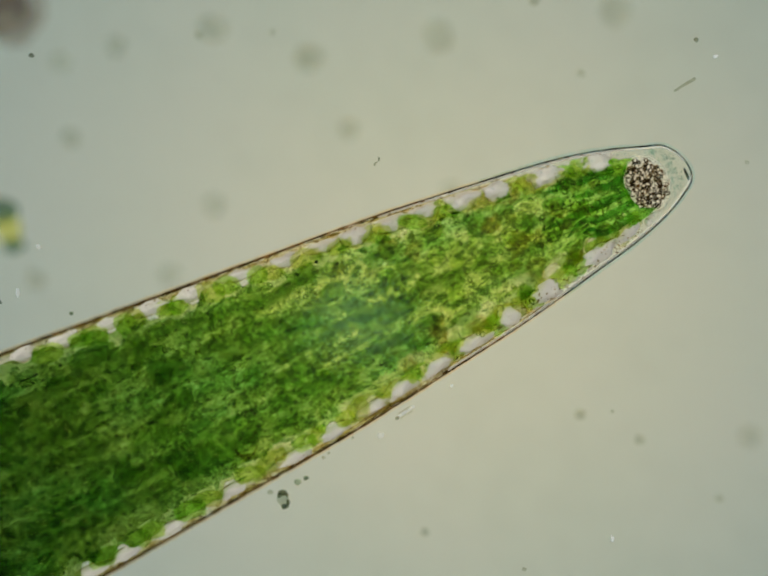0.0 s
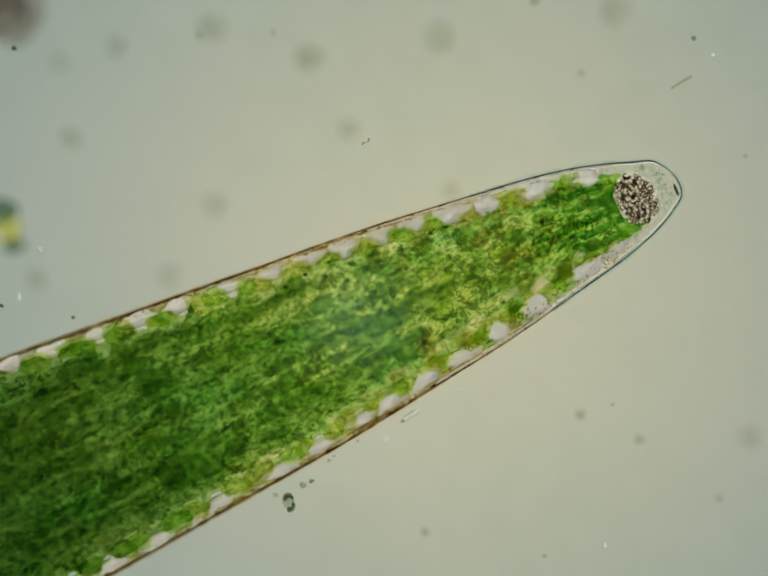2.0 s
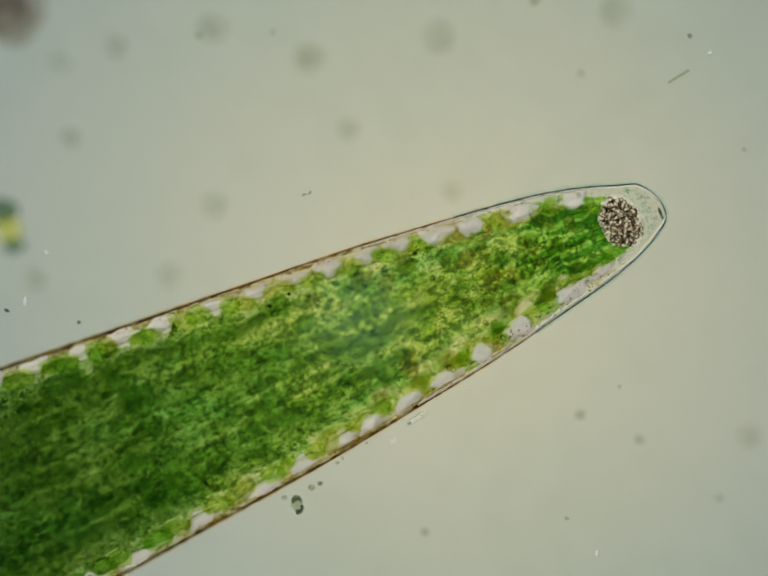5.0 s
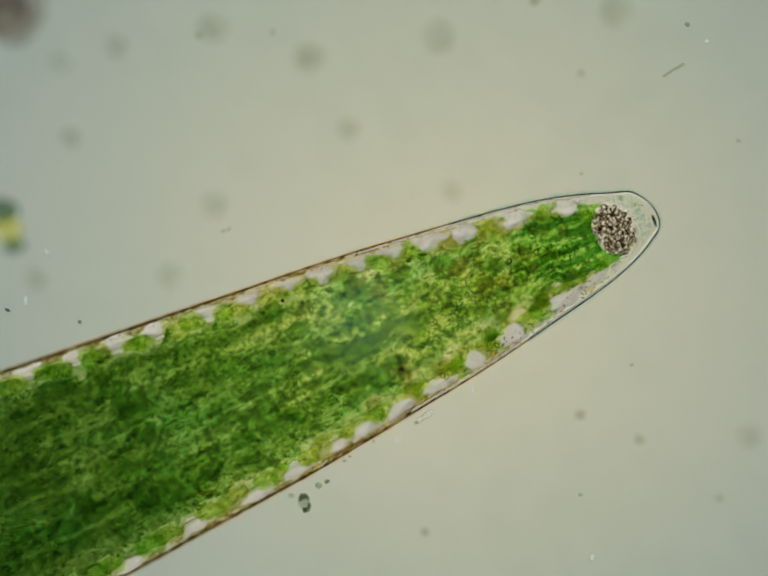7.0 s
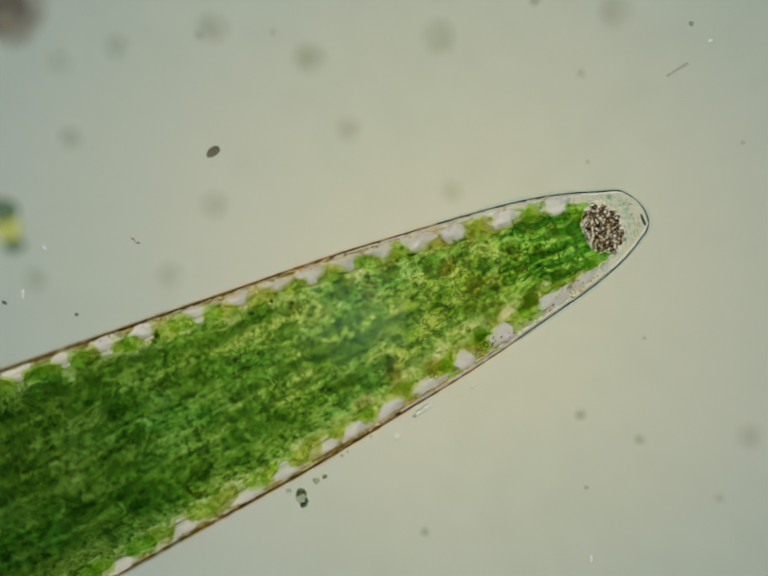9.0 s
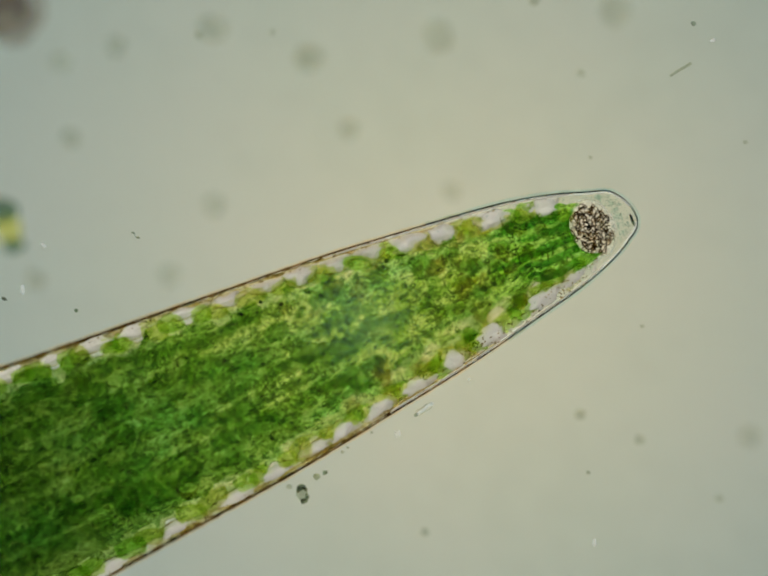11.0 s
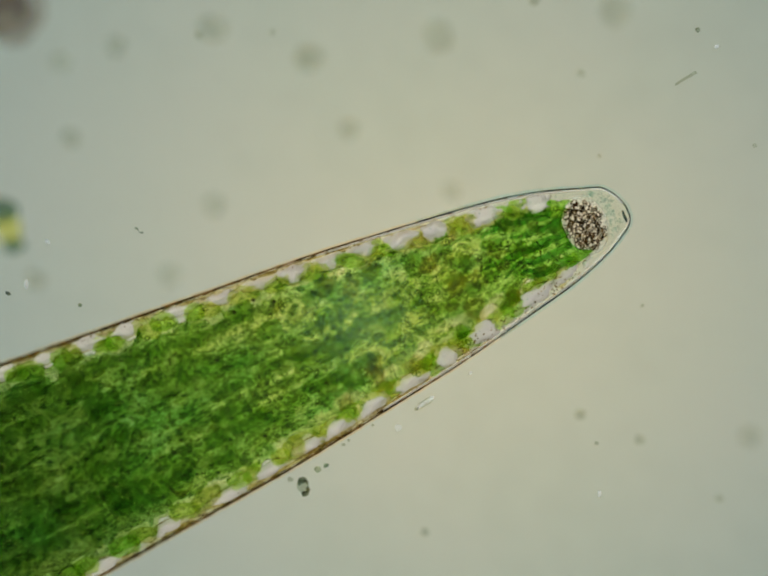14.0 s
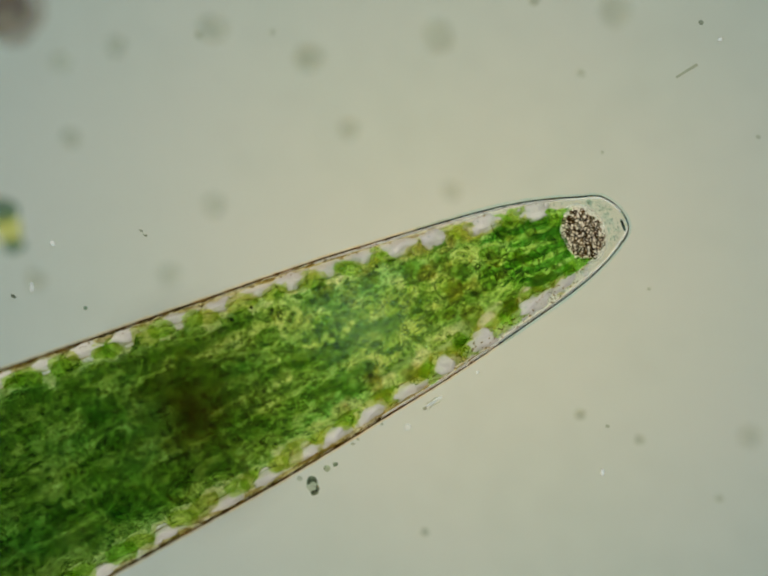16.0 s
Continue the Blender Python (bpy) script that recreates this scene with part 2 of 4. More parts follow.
M_YELLOW = stain("swimmer_yellow", [(40, 3, EVEN, 0, tones((0.9, 0.85, 0.6), (1, 1, 0.85)))], scatter=0.26, scatter_colour=(0.72, 0.54, 0.09), by_object=True)
M_TAN = stain("small_swimmer_tan", [(16, 3, EVEN, 0, tones((0.78, 0.68, 0.44), (0.92, 0.85, 0.62)))])


# ---- building helpers ----
def P(u, v, z=0.0):
    return Vector(((u - 784) / 1000, (588 - v) / 1000, z))


def D(u, v, z):
    """A place that lies at height z on the line of sight over plan place u, v."""
    p = P(u, v) * ((HEIGHT - z) / HEIGHT)
    return Vector((p.x, p.y, z))


def part(name, bm, mat, parent, label=""):
    me = bpy.data.meshes.new(name)
    if bm is not None:
        bm.to_mesh(me)
        bm.free()
    me.materials.append(mat)
    me.polygons.foreach_set("use_smooth", [True] * len(me.polygons))
    ob = new(name, me)
    ob.parent = parent
    if label:
        tagged(ob, label)
    return ob


def thing(name, label, category, group="", kind=""):
    return tagged(new(name), label, category, group, kind)


def lump(rx, ry, rz, rough=0.15, seed=0, sub=2, freq=1.3):
    """A closed, uneven rounded body."""
    bm = bmesh.new()
    bmesh.ops.create_icosphere(bm, subdivisions=sub, radius=1)
    shift = Vector((seed * 3.7, seed * 1.3, seed * 7.1))
    for v in bm.verts:
        k = 1 + rough * noise.noise(v.co * freq + shift) * 1.6
        v.co = Vector((v.co.x * rx, v.co.y * ry, v.co.z * rz)) * k
    return bm


def tube(points, radius, sides=8, flat=1.0):
    """A closed rod along points. radius: a number, or a function of the share of the way."""
    bm = bmesh.new()
    rings = []
    n = len(points)
    for i, p in enumerate(points):
        d = (points[min(i + 1, n - 1)] - points[max(i - 1, 0)]).normalized()
        side = Vector((-d.y, d.x, 0)).normalized()
        r = radius(i / (n - 1)) if callable(radius) else radius
        ring = []
        for k in range(sides):
            a = 2 * math.pi * k / sides
            ring.append(bm.verts.new(p + side * (r * math.cos(a)) + Vector((0, 0, r * flat * math.sin(a)))))
        rings.append(ring)
    for a, b in zip(rings, rings[1:]):
        for k in range(sides):
            bm.faces.new((a[k], a[(k + 1) % sides], b[(k + 1) % sides], b[k]))
    bm.faces.new(rings[0][::-1])
    bm.faces.new(rings[-1])
    bmesh.ops.recalc_face_normals(bm, faces=bm.faces[:])
    return bm


def stuff_mesh(bodies, base):
    """Joins many copies of a small base body: (place, size, turn). Returns mesh data."""
    verts, faces = [], []
    bv = [v.co.copy() for v in base.verts]
    base.verts.index_update()
    bf = [[v.index for v in f.verts] for f in base.faces]
    for place, size, turn in bodies:
        o = len(verts)
        rot = Euler((0, 0, turn)).to_matrix()
        for c in bv:
            q = rot @ Vector((c.x * size[0], c.y * size[1], c.z * size[2])) + place
            verts.append(q[:])
        faces += [[i + o for i in f] for f in bf]
    base.free()
    me = bpy.data.meshes.new("grains")
    me.from_pydata(verts, [], faces)
    return me


# ---- the large structure: the slide ----
def glass_slide():
    bm = bmesh.new()
    bmesh.ops.create_cube(bm, size=1)
    for v in bm.verts:
        v.co = Vector((v.co.x * 2.9, v.co.y * 2.2, v.co.z * 0.1 + SLIDE_Z - 0.05))
    bmesh.ops.bevel(bm, geom=bm.edges[:], offset=0.006, segments=2, affect="EDGES", profile=0.5)
    frosted = material("frosted_glass")
    c1 = ramp_of(frosted, noise_at(frosted, 1.6, 3), tones((0.93, 0.95, 0.93), (0.98, 0.97, 0.96)))
    c2 = ramp_of(frosted, noise_at(frosted, 14, 4), tones((0.97, 0.97, 0.97), (1, 1, 1)))
    spread = node(frosted, "ShaderNodeBsdfTranslucent")
    link(frosted, multiply(frosted, c1, c2), spread.inputs["Color"])
    link(frosted, spread.outputs[0], node(frosted, "ShaderNodeOutputMaterial").inputs["Surface"])
    clear = material("clear_glass")
    link(clear, node(clear, "ShaderNodeBsdfTransparent", Color=(0.97, 0.99, 0.98, 1)).outputs[0],
         node(clear, "ShaderNodeOutputMaterial").inputs["Surface"])
    ob = part("glass_slide", bm, clear, None)
    ob.data.materials.append(frosted)
    for f in ob.data.polygons:
        f.use_smooth = False
        f.material_index = 1 if f.normal.z > 0.9 else 0
    tagged(ob, "pale grey-green glass slide lit from below", "glass slide", kind="structure")


glass_slide()


def lamp_housing():
    """Unseen dark open-topped box under the slide, holding the lamps, added to block fill."""
    bm = bmesh.new()
    for x, y, z, sx, sy, sz in [(1.48, 0, -1.78, 0.06, 2.3, 2.9), (-1.48, 0, -1.78, 0.06, 2.3, 2.9), (0, 1.13, -1.78, 2.9, 0.06, 2.9),
                                (0, -1.13, -1.78, 2.9, 0.06, 2.9), (0, 0, -3.26, 3.02, 2.32, 0.06)]:
        r = bmesh.ops.create_cube(bm, size=1)
        for v in r["verts"]:
            v.co = Vector((v.co.x * sx + x, v.co.y * sy + y, v.co.z * sz + z))
    m = material("black_metal")
    c = ramp_of(m, noise_at(m, 8, 4), tones((0.015, 0.015, 0.016), (0.035, 0.034, 0.033)))
    b = node(m, "ShaderNodeBsdfPrincipled", Roughness=0.55, Metallic=0.3)
    link(m, c, b.inputs["Base Color"])
    link(m, b.outputs[0], node(m, "ShaderNodeOutputMaterial").inputs["Surface"])
    ob = part("lamp_housing", bm, m, None)
    ob.data.polygons.foreach_set("use_smooth", [False] * len(ob.data.polygons))
    tagged(ob, "unseen black box that blocks light under the slide", "housing", kind="structure")


lamp_housing()

# ---- the green crescent-shaped alga ----
TIP = P(1381, 418)
U = Vector((-math.cos(radians(AXIS)), -math.sin(radians(AXIS)), 0))  # from the tip along the cell
N = Vector((-math.sin(radians(AXIS)), math.cos(radians(AXIS)), 0))  # across it
END = 1.74


def half(s):
    """Half the cell's width at s metres from the tip."""
    w = 0.0127 * (max(s, 0) * 1000) ** 0.41 + 0.0018 * math.exp(-((s - 0.17) / 0.09) ** 2) + 0.003 * min(1, max(0, (s - 1.1) / 0.25))
    w += 0.0032 * min(1, max(s, 0) / 0.010) * math.exp(-((s - 0.030) / 0.028) ** 2)
    if s > END - 0.12:
        w *= math.sqrt(max(0, 1 - ((s - END + 0.12) / 0.12) ** 2))
    return w


def middle(s):
    bend = 0.0042 * math.exp(-((s - 0.25) / 0.13) ** 2) - 0.005 * min(1, max(0, (s - 0.6) / 0.25))
    bend += 0.0034 * min(1, max(s, 0) / 0.010) * math.exp(-((s - 0.030) / 0.028) ** 2)
    return 0.016 + 0.008 * min(1, s / 0.03) - 0.012 * s + bend


def C(s, n, z=0.0):
    return TIP + U * s + N * (middle(s) + n) + Vector((0, 0, z))


VESICLES_UP = [1.40, 1.315, 1.214, 1.125, 1.036, 0.926, 0.834, 0.753, 0.681, 0.604, 0.525, 0.455, 0.376, 0.271, 0.168]
VESICLES_LOW = [1.46, 1.379, 1.271, 1.124, 0.979, 0.883, 0.788, 0.724, 0.639, 0.548, 0.459, 0.369, 0.241]


# cream pads: place along the cell, side, distance from the wall, half length and half width
CREAM = [(0.407, 1, 0.046, 0.032, 0.018), (0.303, 1, 0.042, 0.026, 0.015), (0.209, 1, 0.034, 0.026, 0.012), (0.673, 1, 0.034, 0.026, 0.013),
         (0.345, -1, 0.050, 0.030, 0.021), (0.458, -1, 0.040, 0.024, 0.016), (0.250, -1, 0.044, 0.024, 0.014), (0.60, -1, 0.036, 0.026, 0.013), (0.80, -1, 0.040, 0.028, 0.015), (0.93, -1, 0.036, 0.026, 0.013)]


def edge(s, side):
    """How far the green reaches from the middle line, scalloped round the vesicles."""
    w = half(s) - 0.023
    for v in VESICLES_UP if side > 0 else VESICLES_LOW:
        deep = 0.018 + 0.006 * math.sin(v * 57)
        w -= deep * math.exp(-((s - v) / 0.017) ** 4)
    for v, q, inset, rx, ry in CREAM:
        if q == side:
            w = min(w, half(s) - 0.023 - (inset + 0.4 * ry - 0.023) * math.exp(-((s - v) / (rx * 0.95)) ** 4))
    if side < 0:
        w -= 0.016 * math.exp(-((s - 0.26) / 0.13) ** 2)
    return w + 0.008 * noise.noise(Vector((s * 24, side * 5, 0))) + 0.004 * noise.noise(Vector((s * 70, side * 3, 2)))


def cell_wall():
    """The lower half of the wall, a thin trough with a rounded end."""
    bm = bmesh.new()
    rows = []
    steps = [END * (i / 90) ** 1.6 for i in range(1, 91)]
    for s in steps:
        w = max(half(s), 0.0005)
        rows.append([(s, w, math.pi * (k / 24)) for k in range(25)])
    outer = [[bm.verts.new(C(s, w * math.cos(a), -0.86 * w * math.sin(a))) for s, w, a in r] for r in rows]
    inner = [[bm.verts.new(C(s, (w - 0.003) * math.cos(a), -0.86 * (w - 0.003) * math.sin(a))) for s, w, a in r] for r in rows]
    for a, b in zip(outer, outer[1:]):
        for k in range(24):
            bm.faces.new((a[k], b[k], b[k + 1], a[k + 1]))
    for a, b in zip(inner, inner[1:]):
        for k in range(24):
            bm.faces.new((a[k + 1], b[k + 1], b[k], a[k]))
    for i in range(len(outer) - 1):
        bm.faces.new((outer[i][0], inner[i][0], inner[i + 1][0], outer[i + 1][0]))
        bm.faces.new((outer[i][24], outer[i + 1][24], inner[i + 1][24], inner[i][24]))
    return bm


def chloroplast_body():
    bm = bmesh.new()
    top, low = [], []
    ns, nv = 300, 64
    for i in range(ns + 1):
        s0 = 0.118 + (1.64 - 0.118) * i / ns
        a, b = [], []
        for k in range(nv + 1):
            v = -1 + 2 * k / nv
            # the end hollows round the vacuole
            pull = max(0, 1 - (s0 - 0.118) / 0.12)
            s = s0 + pull * (0.018 * (1 - v * v) - 0.028 * abs(v) ** 3)
            n = v * edge(max(s, 0.03), 1 if v > 0 else -1)
            rim = math.sqrt(max(0, 1 - v ** 4))
            p = Vector((s * 22, n * 34, 0))
            q = Vector((s * 55, n * 55, 3))
            lumps = 0.011 * noise.noise(p) + 0.006 * noise.noise(q) + 0.006 * math.cos(n * 150 + 2 * noise.noise(Vector((s * 6, 0, 0))))
            zt = -0.010 + 0.012 * rim + 0.7 * lumps * rim
            zb = -0.012 - (0.15 * half(s) / 0.25 + lumps) * rim
            if k in (0, nv):
                shared = bm.verts.new(C(s, n, -0.012))
                a.append(shared), b.append(shared)
            else:
                a.append(bm.verts.new(C(s, n, zt)))
                b.append(bm.verts.new(C(s, n, zb)))
        top.append(a), low.append(b)
    for i in range(ns):
        for k in range(nv):
            bm.faces.new((top[i][k], top[i][k + 1], top[i + 1][k + 1], top[i + 1][k]))
            quad = [low[i][k], low[i + 1][k], low[i + 1][k + 1], low[i][k + 1]]
            bm.faces.new(quad)
    for i in (0, ns):
        for k in range(nv):
            ring = []
            for v in (top[i][k], top[i][k + 1], low[i][k + 1], low[i][k]):
                if v not in ring:
                    ring.append(v)
            bm.faces.new(ring)
    bmesh.ops.recalc_face_normals(bm, faces=bm.faces[:])
    return bm


alga = thing("green_alga", "long tapering green desmid alga cell drifting over the slide", "alga")

part("cell_wall", cell_wall(), M_HULL, alga, "thin clear cell wall")


def rim_points(side, s0, s1, inset, n=160, z=0.0, power=1.0):
    """A line along the wall; it sinks a little towards the far end."""
    steps = [s0 + (s1 - s0) * (i / n) ** power for i in range(n + 1)]
    return [C(s, side * max(half(s) - inset, 0), z - 0.045 * min(1, max(0, (s - 0.75) / 0.5))) for s in steps]


tip_arc = rim_points(1, 0.0004, 0.40, 0.002, 120, 0, 2.2)[::-1] + rim_points(-1, 0.0004, 0.34, 0.002, 110, 0, 2.2)
part("wall_edge", tube(tip_arc, 0.0017), M_TEAL, alga, "dark teal rim of the clear tip")
# The lens's cyan fringe outside the tip, added as a tinted rod.
part("outer_layer", tube([p + (p - C(0.25, 0)).normalized() * 0.004 for p in tip_arc], 0.0030), M_FRINGE_TIP, alga, "faint cyan lens fringe painted round the tip")
for side in (1, -1):
    part("wall_edge", tube(rim_points(side, 0.33, END - 0.02, 0.002, 320), lambda f, q=side: (0.0012 + 0.0008 * min(1, f * 2.5) + 0.0012 * f) * (1 + 0.5 * noise.noise(Vector((f * 70, q, 0))))), M_BROWN, alga, "brown rim of the cell wall")
    part("outer_layer", tube(rim_points(side, 0.30, END - 0.02, -0.0015), lambda f: 0.0010 + 0.0020 * min(1, f * 2)), M_FRINGE, alga, "thin orange-brown lens fringe painted along the wall")
    part("membrane", tube(rim_points(side, 0.11, END - 0.03, 0.0056, 400), lambda f, q=side: (0.0011 + 0.0019 * max(-0.55, noise.noise(Vector((f * 110, q * 3, 4))))) * (1 if f < 0.3 else max(0.55, 1 - (f - 0.3) * 5))), M_BROWN, alga, "thin brown inner membrane")
    part("cytoplasm", tube(rim_points(side, 0.34, END - 0.05, 0.013, 160, -0.03), lambda f, q=side: 0.002 + 0.005 * min(1, f * 5) + 0.004 * min(1, f * 5) * noise.noise(Vector((f * 40, q, 0))), 8, 0.5), M_SAP, alga, "pale yellowish cell sap along the wall")
    part("membrane", tube(rim_points(side, 0.36, END - 0.05, 0.0080, 300, -0.010), lambda f, q=side: 0.0012 + (0.0034 if q > 0 else 0.0056) * min(1, f * 6) * max(0, 0.6 + noise.noise(Vector((f * 60, q * 2, 9)))), 8, 0.5), M_BROWNSAP, alga, "patchy olive-brown lining of the wall")
    part("wall_band", tube(rim_points(side, 0.004, 0.62, 0.0062, 140, 0, 1.6), 0.0022), M_BAND, alga, "pale gap between wall and membrane")

chloroplast = part("chloroplast", chloroplast_body(), M_BODY, alga, "lumpy green chloroplast")
chloroplast.data.materials.append(M_BASE)
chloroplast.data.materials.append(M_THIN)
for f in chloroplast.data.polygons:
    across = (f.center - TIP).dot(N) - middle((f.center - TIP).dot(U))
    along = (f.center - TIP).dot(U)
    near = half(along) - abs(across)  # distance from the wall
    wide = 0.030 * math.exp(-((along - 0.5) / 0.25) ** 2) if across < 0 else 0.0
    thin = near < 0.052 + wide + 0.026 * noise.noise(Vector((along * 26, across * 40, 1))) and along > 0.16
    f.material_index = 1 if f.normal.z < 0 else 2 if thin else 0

for side in (1, -1):
    pts = [C(s, side * (edge(s, side) + 0.001), -0.022) for s in [0.16 + 1.46 * i / 420 for i in range(421)]]
    part("margin", tube(pts, lambda f, q=side: 0.0004 + 0.0022 * max(0, noise.noise(Vector((f * 60, q, 0))) + 0.15), 6), M_MARGIN, chloroplast, "dark outline of the green edge")

# longitudinal ridges
for i in range(7):
    v = -0.66 + 0.22 * i
    pts = []
    for k in range(81):
        s = 0.50 + 0.08 * (i % 3) + (1.12 - 0.08 * (i % 3)) * k / 80
        n = v * (half(s) - 0.03) + 0.012 * noise.noise(Vector((s * 7, i * 4.1, 0)))
        pts.append(C(s, n, -0.06 + 0.012 * noise.noise(Vector((s * 9, i, 5)))))
    part("ridge", tube(pts, lambda f, i=i: 0.006 + 0.016 * min(1, f * 3) * (0.75 + 0.5 * noise.noise(Vector((f * 14, i * 2.2, 1)))), 10, 0.8), M_RIDGE, chloroplast)

# deep green stripes that run to the end vacuole
for i in range(5):
    v = -0.80 + 0.40 * i
    pts = []
    for k in range(31):
        s = 0.128 + 0.024 * abs(v) ** 2 + (0.11 + 0.045 * (i % 3)) * k / 30
        pts.append(C(s, v * (edge(s, 1 if v > 0 else -1) - 0.006) + 0.0035 * noise.noise(Vector((s * 14, i * 3.3, 0))), -0.012))
    part("ridge", tube(pts, lambda f, i=i: 0.0018 + 0.0078 * math.sin(math.pi * min(1, f * 0.72 + 0.28)) * (0.85 + 0.4 * noise.noise(Vector((f * 5, i * 2.2, 1)))), 8, 0.6), M_STRIPE, chloroplast, "deep green stripe")

# lobes of the chloroplast
def block_mesh(seed, mat):
    """A rounded, uneven block."""
    bm = bmesh.new()
    bmesh.ops.create_icosphere(bm, subdivisions=2, radius=1)
    shift = Vector((seed * 3.7, seed * 1.3, seed * 7.1))
    for v in bm.verts:
        k = 1 + 0.34 * noise.noise(v.co * 1.5 + shift)
        v.co = Vector([math.copysign(abs(c) ** 0.66, c) for c in v.co]) * k
    me = bpy.data.meshes.new("lobe")
    bm.to_mesh(me)
    bm.free()
    me.materials.append(mat)
    me.polygons.foreach_set("use_smooth", [True] * len(me.polygons))
    return me


rng = random.Random(5)
lobe_meshes = [block_mesh(k + 1, M_LOBE) for k in range(8)]
dark_meshes = [block_mesh(k + 41, M_DEEPLOBE) for k in range(8)]
edge_meshes = [block_mesh(k + 21, M_EDGELOBE) for k in range(8)]
ROWS = 10
count = 0
for row in range(ROWS):
    s = 0.20 + 0.03 * rng.random()
    while s < 1.56:
        v = -0.88 + 1.76 * (row + 0.5) / ROWS + rng.uniform(-0.03, 0.03)
        side = 1 if v > 0 else -1
        ry = max(0.010, 0.93 * half(s) / ROWS) * rng.uniform(0.75, 1.15)
        rx = ry * rng.uniform(1.1, 2.0)
        ob = new("lobe", (dark_meshes if s > 0.5 and rng.random() < 0.12 + 0.22 * min(1, s - 0.5) else lobe_meshes)[count % 8])
        ob.parent = chloroplast
        slope = v * math.atan2(half(s + 0.02) - half(s - 0.02), 0.04)
        ob.matrix_basis = Matrix.LocRotScale(C(s, v * (half(s) - 0.03), rng.choice((-0.02, -0.03, -0.045, -0.06, -0.08))), Euler((0, 0, radians(AXIS) - slope + rng.uniform(-0.2, 0.2))), (rx, ry, min(ry, 0.018)))
        s += rx * (rng.uniform(1.75, 2.3) if s > 0.6 else rng.uniform(2.8, 4.6))
        count += 1

# dark folds and small rings between the lobes
fold_meshes = []
for k in range(6):
    turn_ = 0.9 + 0.35 * k
    bm = tube([Vector((0.016 * math.sin(turn_ * (f - 0.5)), 0.016 * (1 - math.cos(turn_ * (f - 0.5))) + 0.002 * math.sin(9 * f + k), 0)) for f in [i / 14 for i in range(15)]],
              lambda f, k=k: 0.0004 + 0.0013 * math.sin(math.pi * f) * (0.7 + 0.3 * math.sin(7 * f + k)), 5)
    me = bpy.data.meshes.new("fold")
    bm.to_mesh(me)
    bm.free()
    me.materials.append(M_MARGIN)
    fold_meshes.append(me)
for k in range(36):
    s = rng.uniform(0.15, 0.45) if k % 2 else rng.uniform(0.2, 0.75)
    v = rng.uniform(-0.95, 0.95)
    ob = new("fold", fold_meshes[k % 6])
    ob.parent = chloroplast
    size = rng.uniform(0.4, 1.2)
    ob.matrix_basis = Matrix.LocRotScale(C(s, v * edge(s, 1 if v > 0 else -1), rng.uniform(0.006, 0.018)), Euler((0, 0, rng.uniform(0, 6.28))), (size, size, 1))

# fine grains; every second one is pale, as a painted highlight
base = bmesh.new()
bmesh.ops.create_icosphere(base, subdivisions=1, radius=1)
bodies = []
for k in range(2400):
    s = rng.uniform(0.15, 1.6)
    v = rng.uniform(-0.97, 0.97)
    n = v * edge(s, 1 if v > 0 else -1)
    r = rng.uniform(0.0018, 0.0055)
    bodies.append((C(s, n, rng.uniform(-0.012, 0.016)), (r * rng.uniform(1, 2.2), r, r), radians(AXIS) + rng.uniform(-0.9, 0.9)))
ring_base = tube([Vector((math.cos(a), 0.85 * math.sin(a), 0)) for a in [2 * math.pi * i / 10 for i in range(11)]], lambda f: 0.26 + 0.10 * math.sin(math.pi * f), 4)
beads = []
for k in range(900):
    s = 0.14 + 1.45 * rng.random()
    v = rng.uniform(-0.97, 0.97)
    r = rng.uniform(0.0022, 0.0048)
    beads.append((C(s, v * edge(s, 1 if v > 0 else -1), rng.uniform(0.004, 0.014)), (r * rng.uniform(1, 1.5), r, r), rng.uniform(0, 6)))
data = stuff_mesh(beads, ring_base)
data.materials.append(M_BEAD)
ob = new("bead_cover", data)
ob.parent = chloroplast
tagged(ob, "small dark-rimmed green beads", kind="stuff")
pale = base.copy()
bodies[1::2] = [(q + Vector((0, 0, 0.008)), (z[0] * 0.42, z[1] * 0.42, z[2] * 0.42), a) for q, z, a in bodies[1::2]]
for data, mat, label in ((stuff_mesh(bodies[::2], base), M_GRAIN, "fine dark green grains"), (stuff_mesh(bodies[1::2], pale), M_GLINT, "fine pale grains painted in as highlights")):
    data.materials.append(mat)
    ob = new("grain_cover", data)
    ob.parent = chloroplast
    tagged(ob, label, kind="stuff")

# short streaks along the cell
for count, mat, label in ((520, M_STREAKLET, "short dark green streaks"), (110, M_GLINT, "short pale streaks")):
    base = bmesh.new()
    bmesh.ops.create_icosphere(base, subdivisions=1, radius=1)
    bodies = []
    for k in range(count):
        s = 0.16 + 1.42 * rng.random()
        v = rng.uniform(-0.95, 0.95)
        slope = v * math.atan2(half(s + 0.02) - half(s - 0.02), 0.04)
        across = rng.random() < 0.22
        length = rng.uniform(0.003, 0.008) if across else rng.uniform(0.004, 0.014)
        bodies.append((C(s, v * edge(s, 1 if v > 0 else -1), rng.uniform(0.004, 0.016)), (length, rng.uniform(0.0010, 0.0022), 0.0015), radians(AXIS) - slope + (1.5 if across else 0) + rng.uniform(-0.3, 0.3)))
    data = stuff_mesh(bodies, base)
    data.materials.append(mat)
    ob = new("streak_cover", data)
    ob.parent = chloroplast
    tagged(ob, label, kind="stuff")

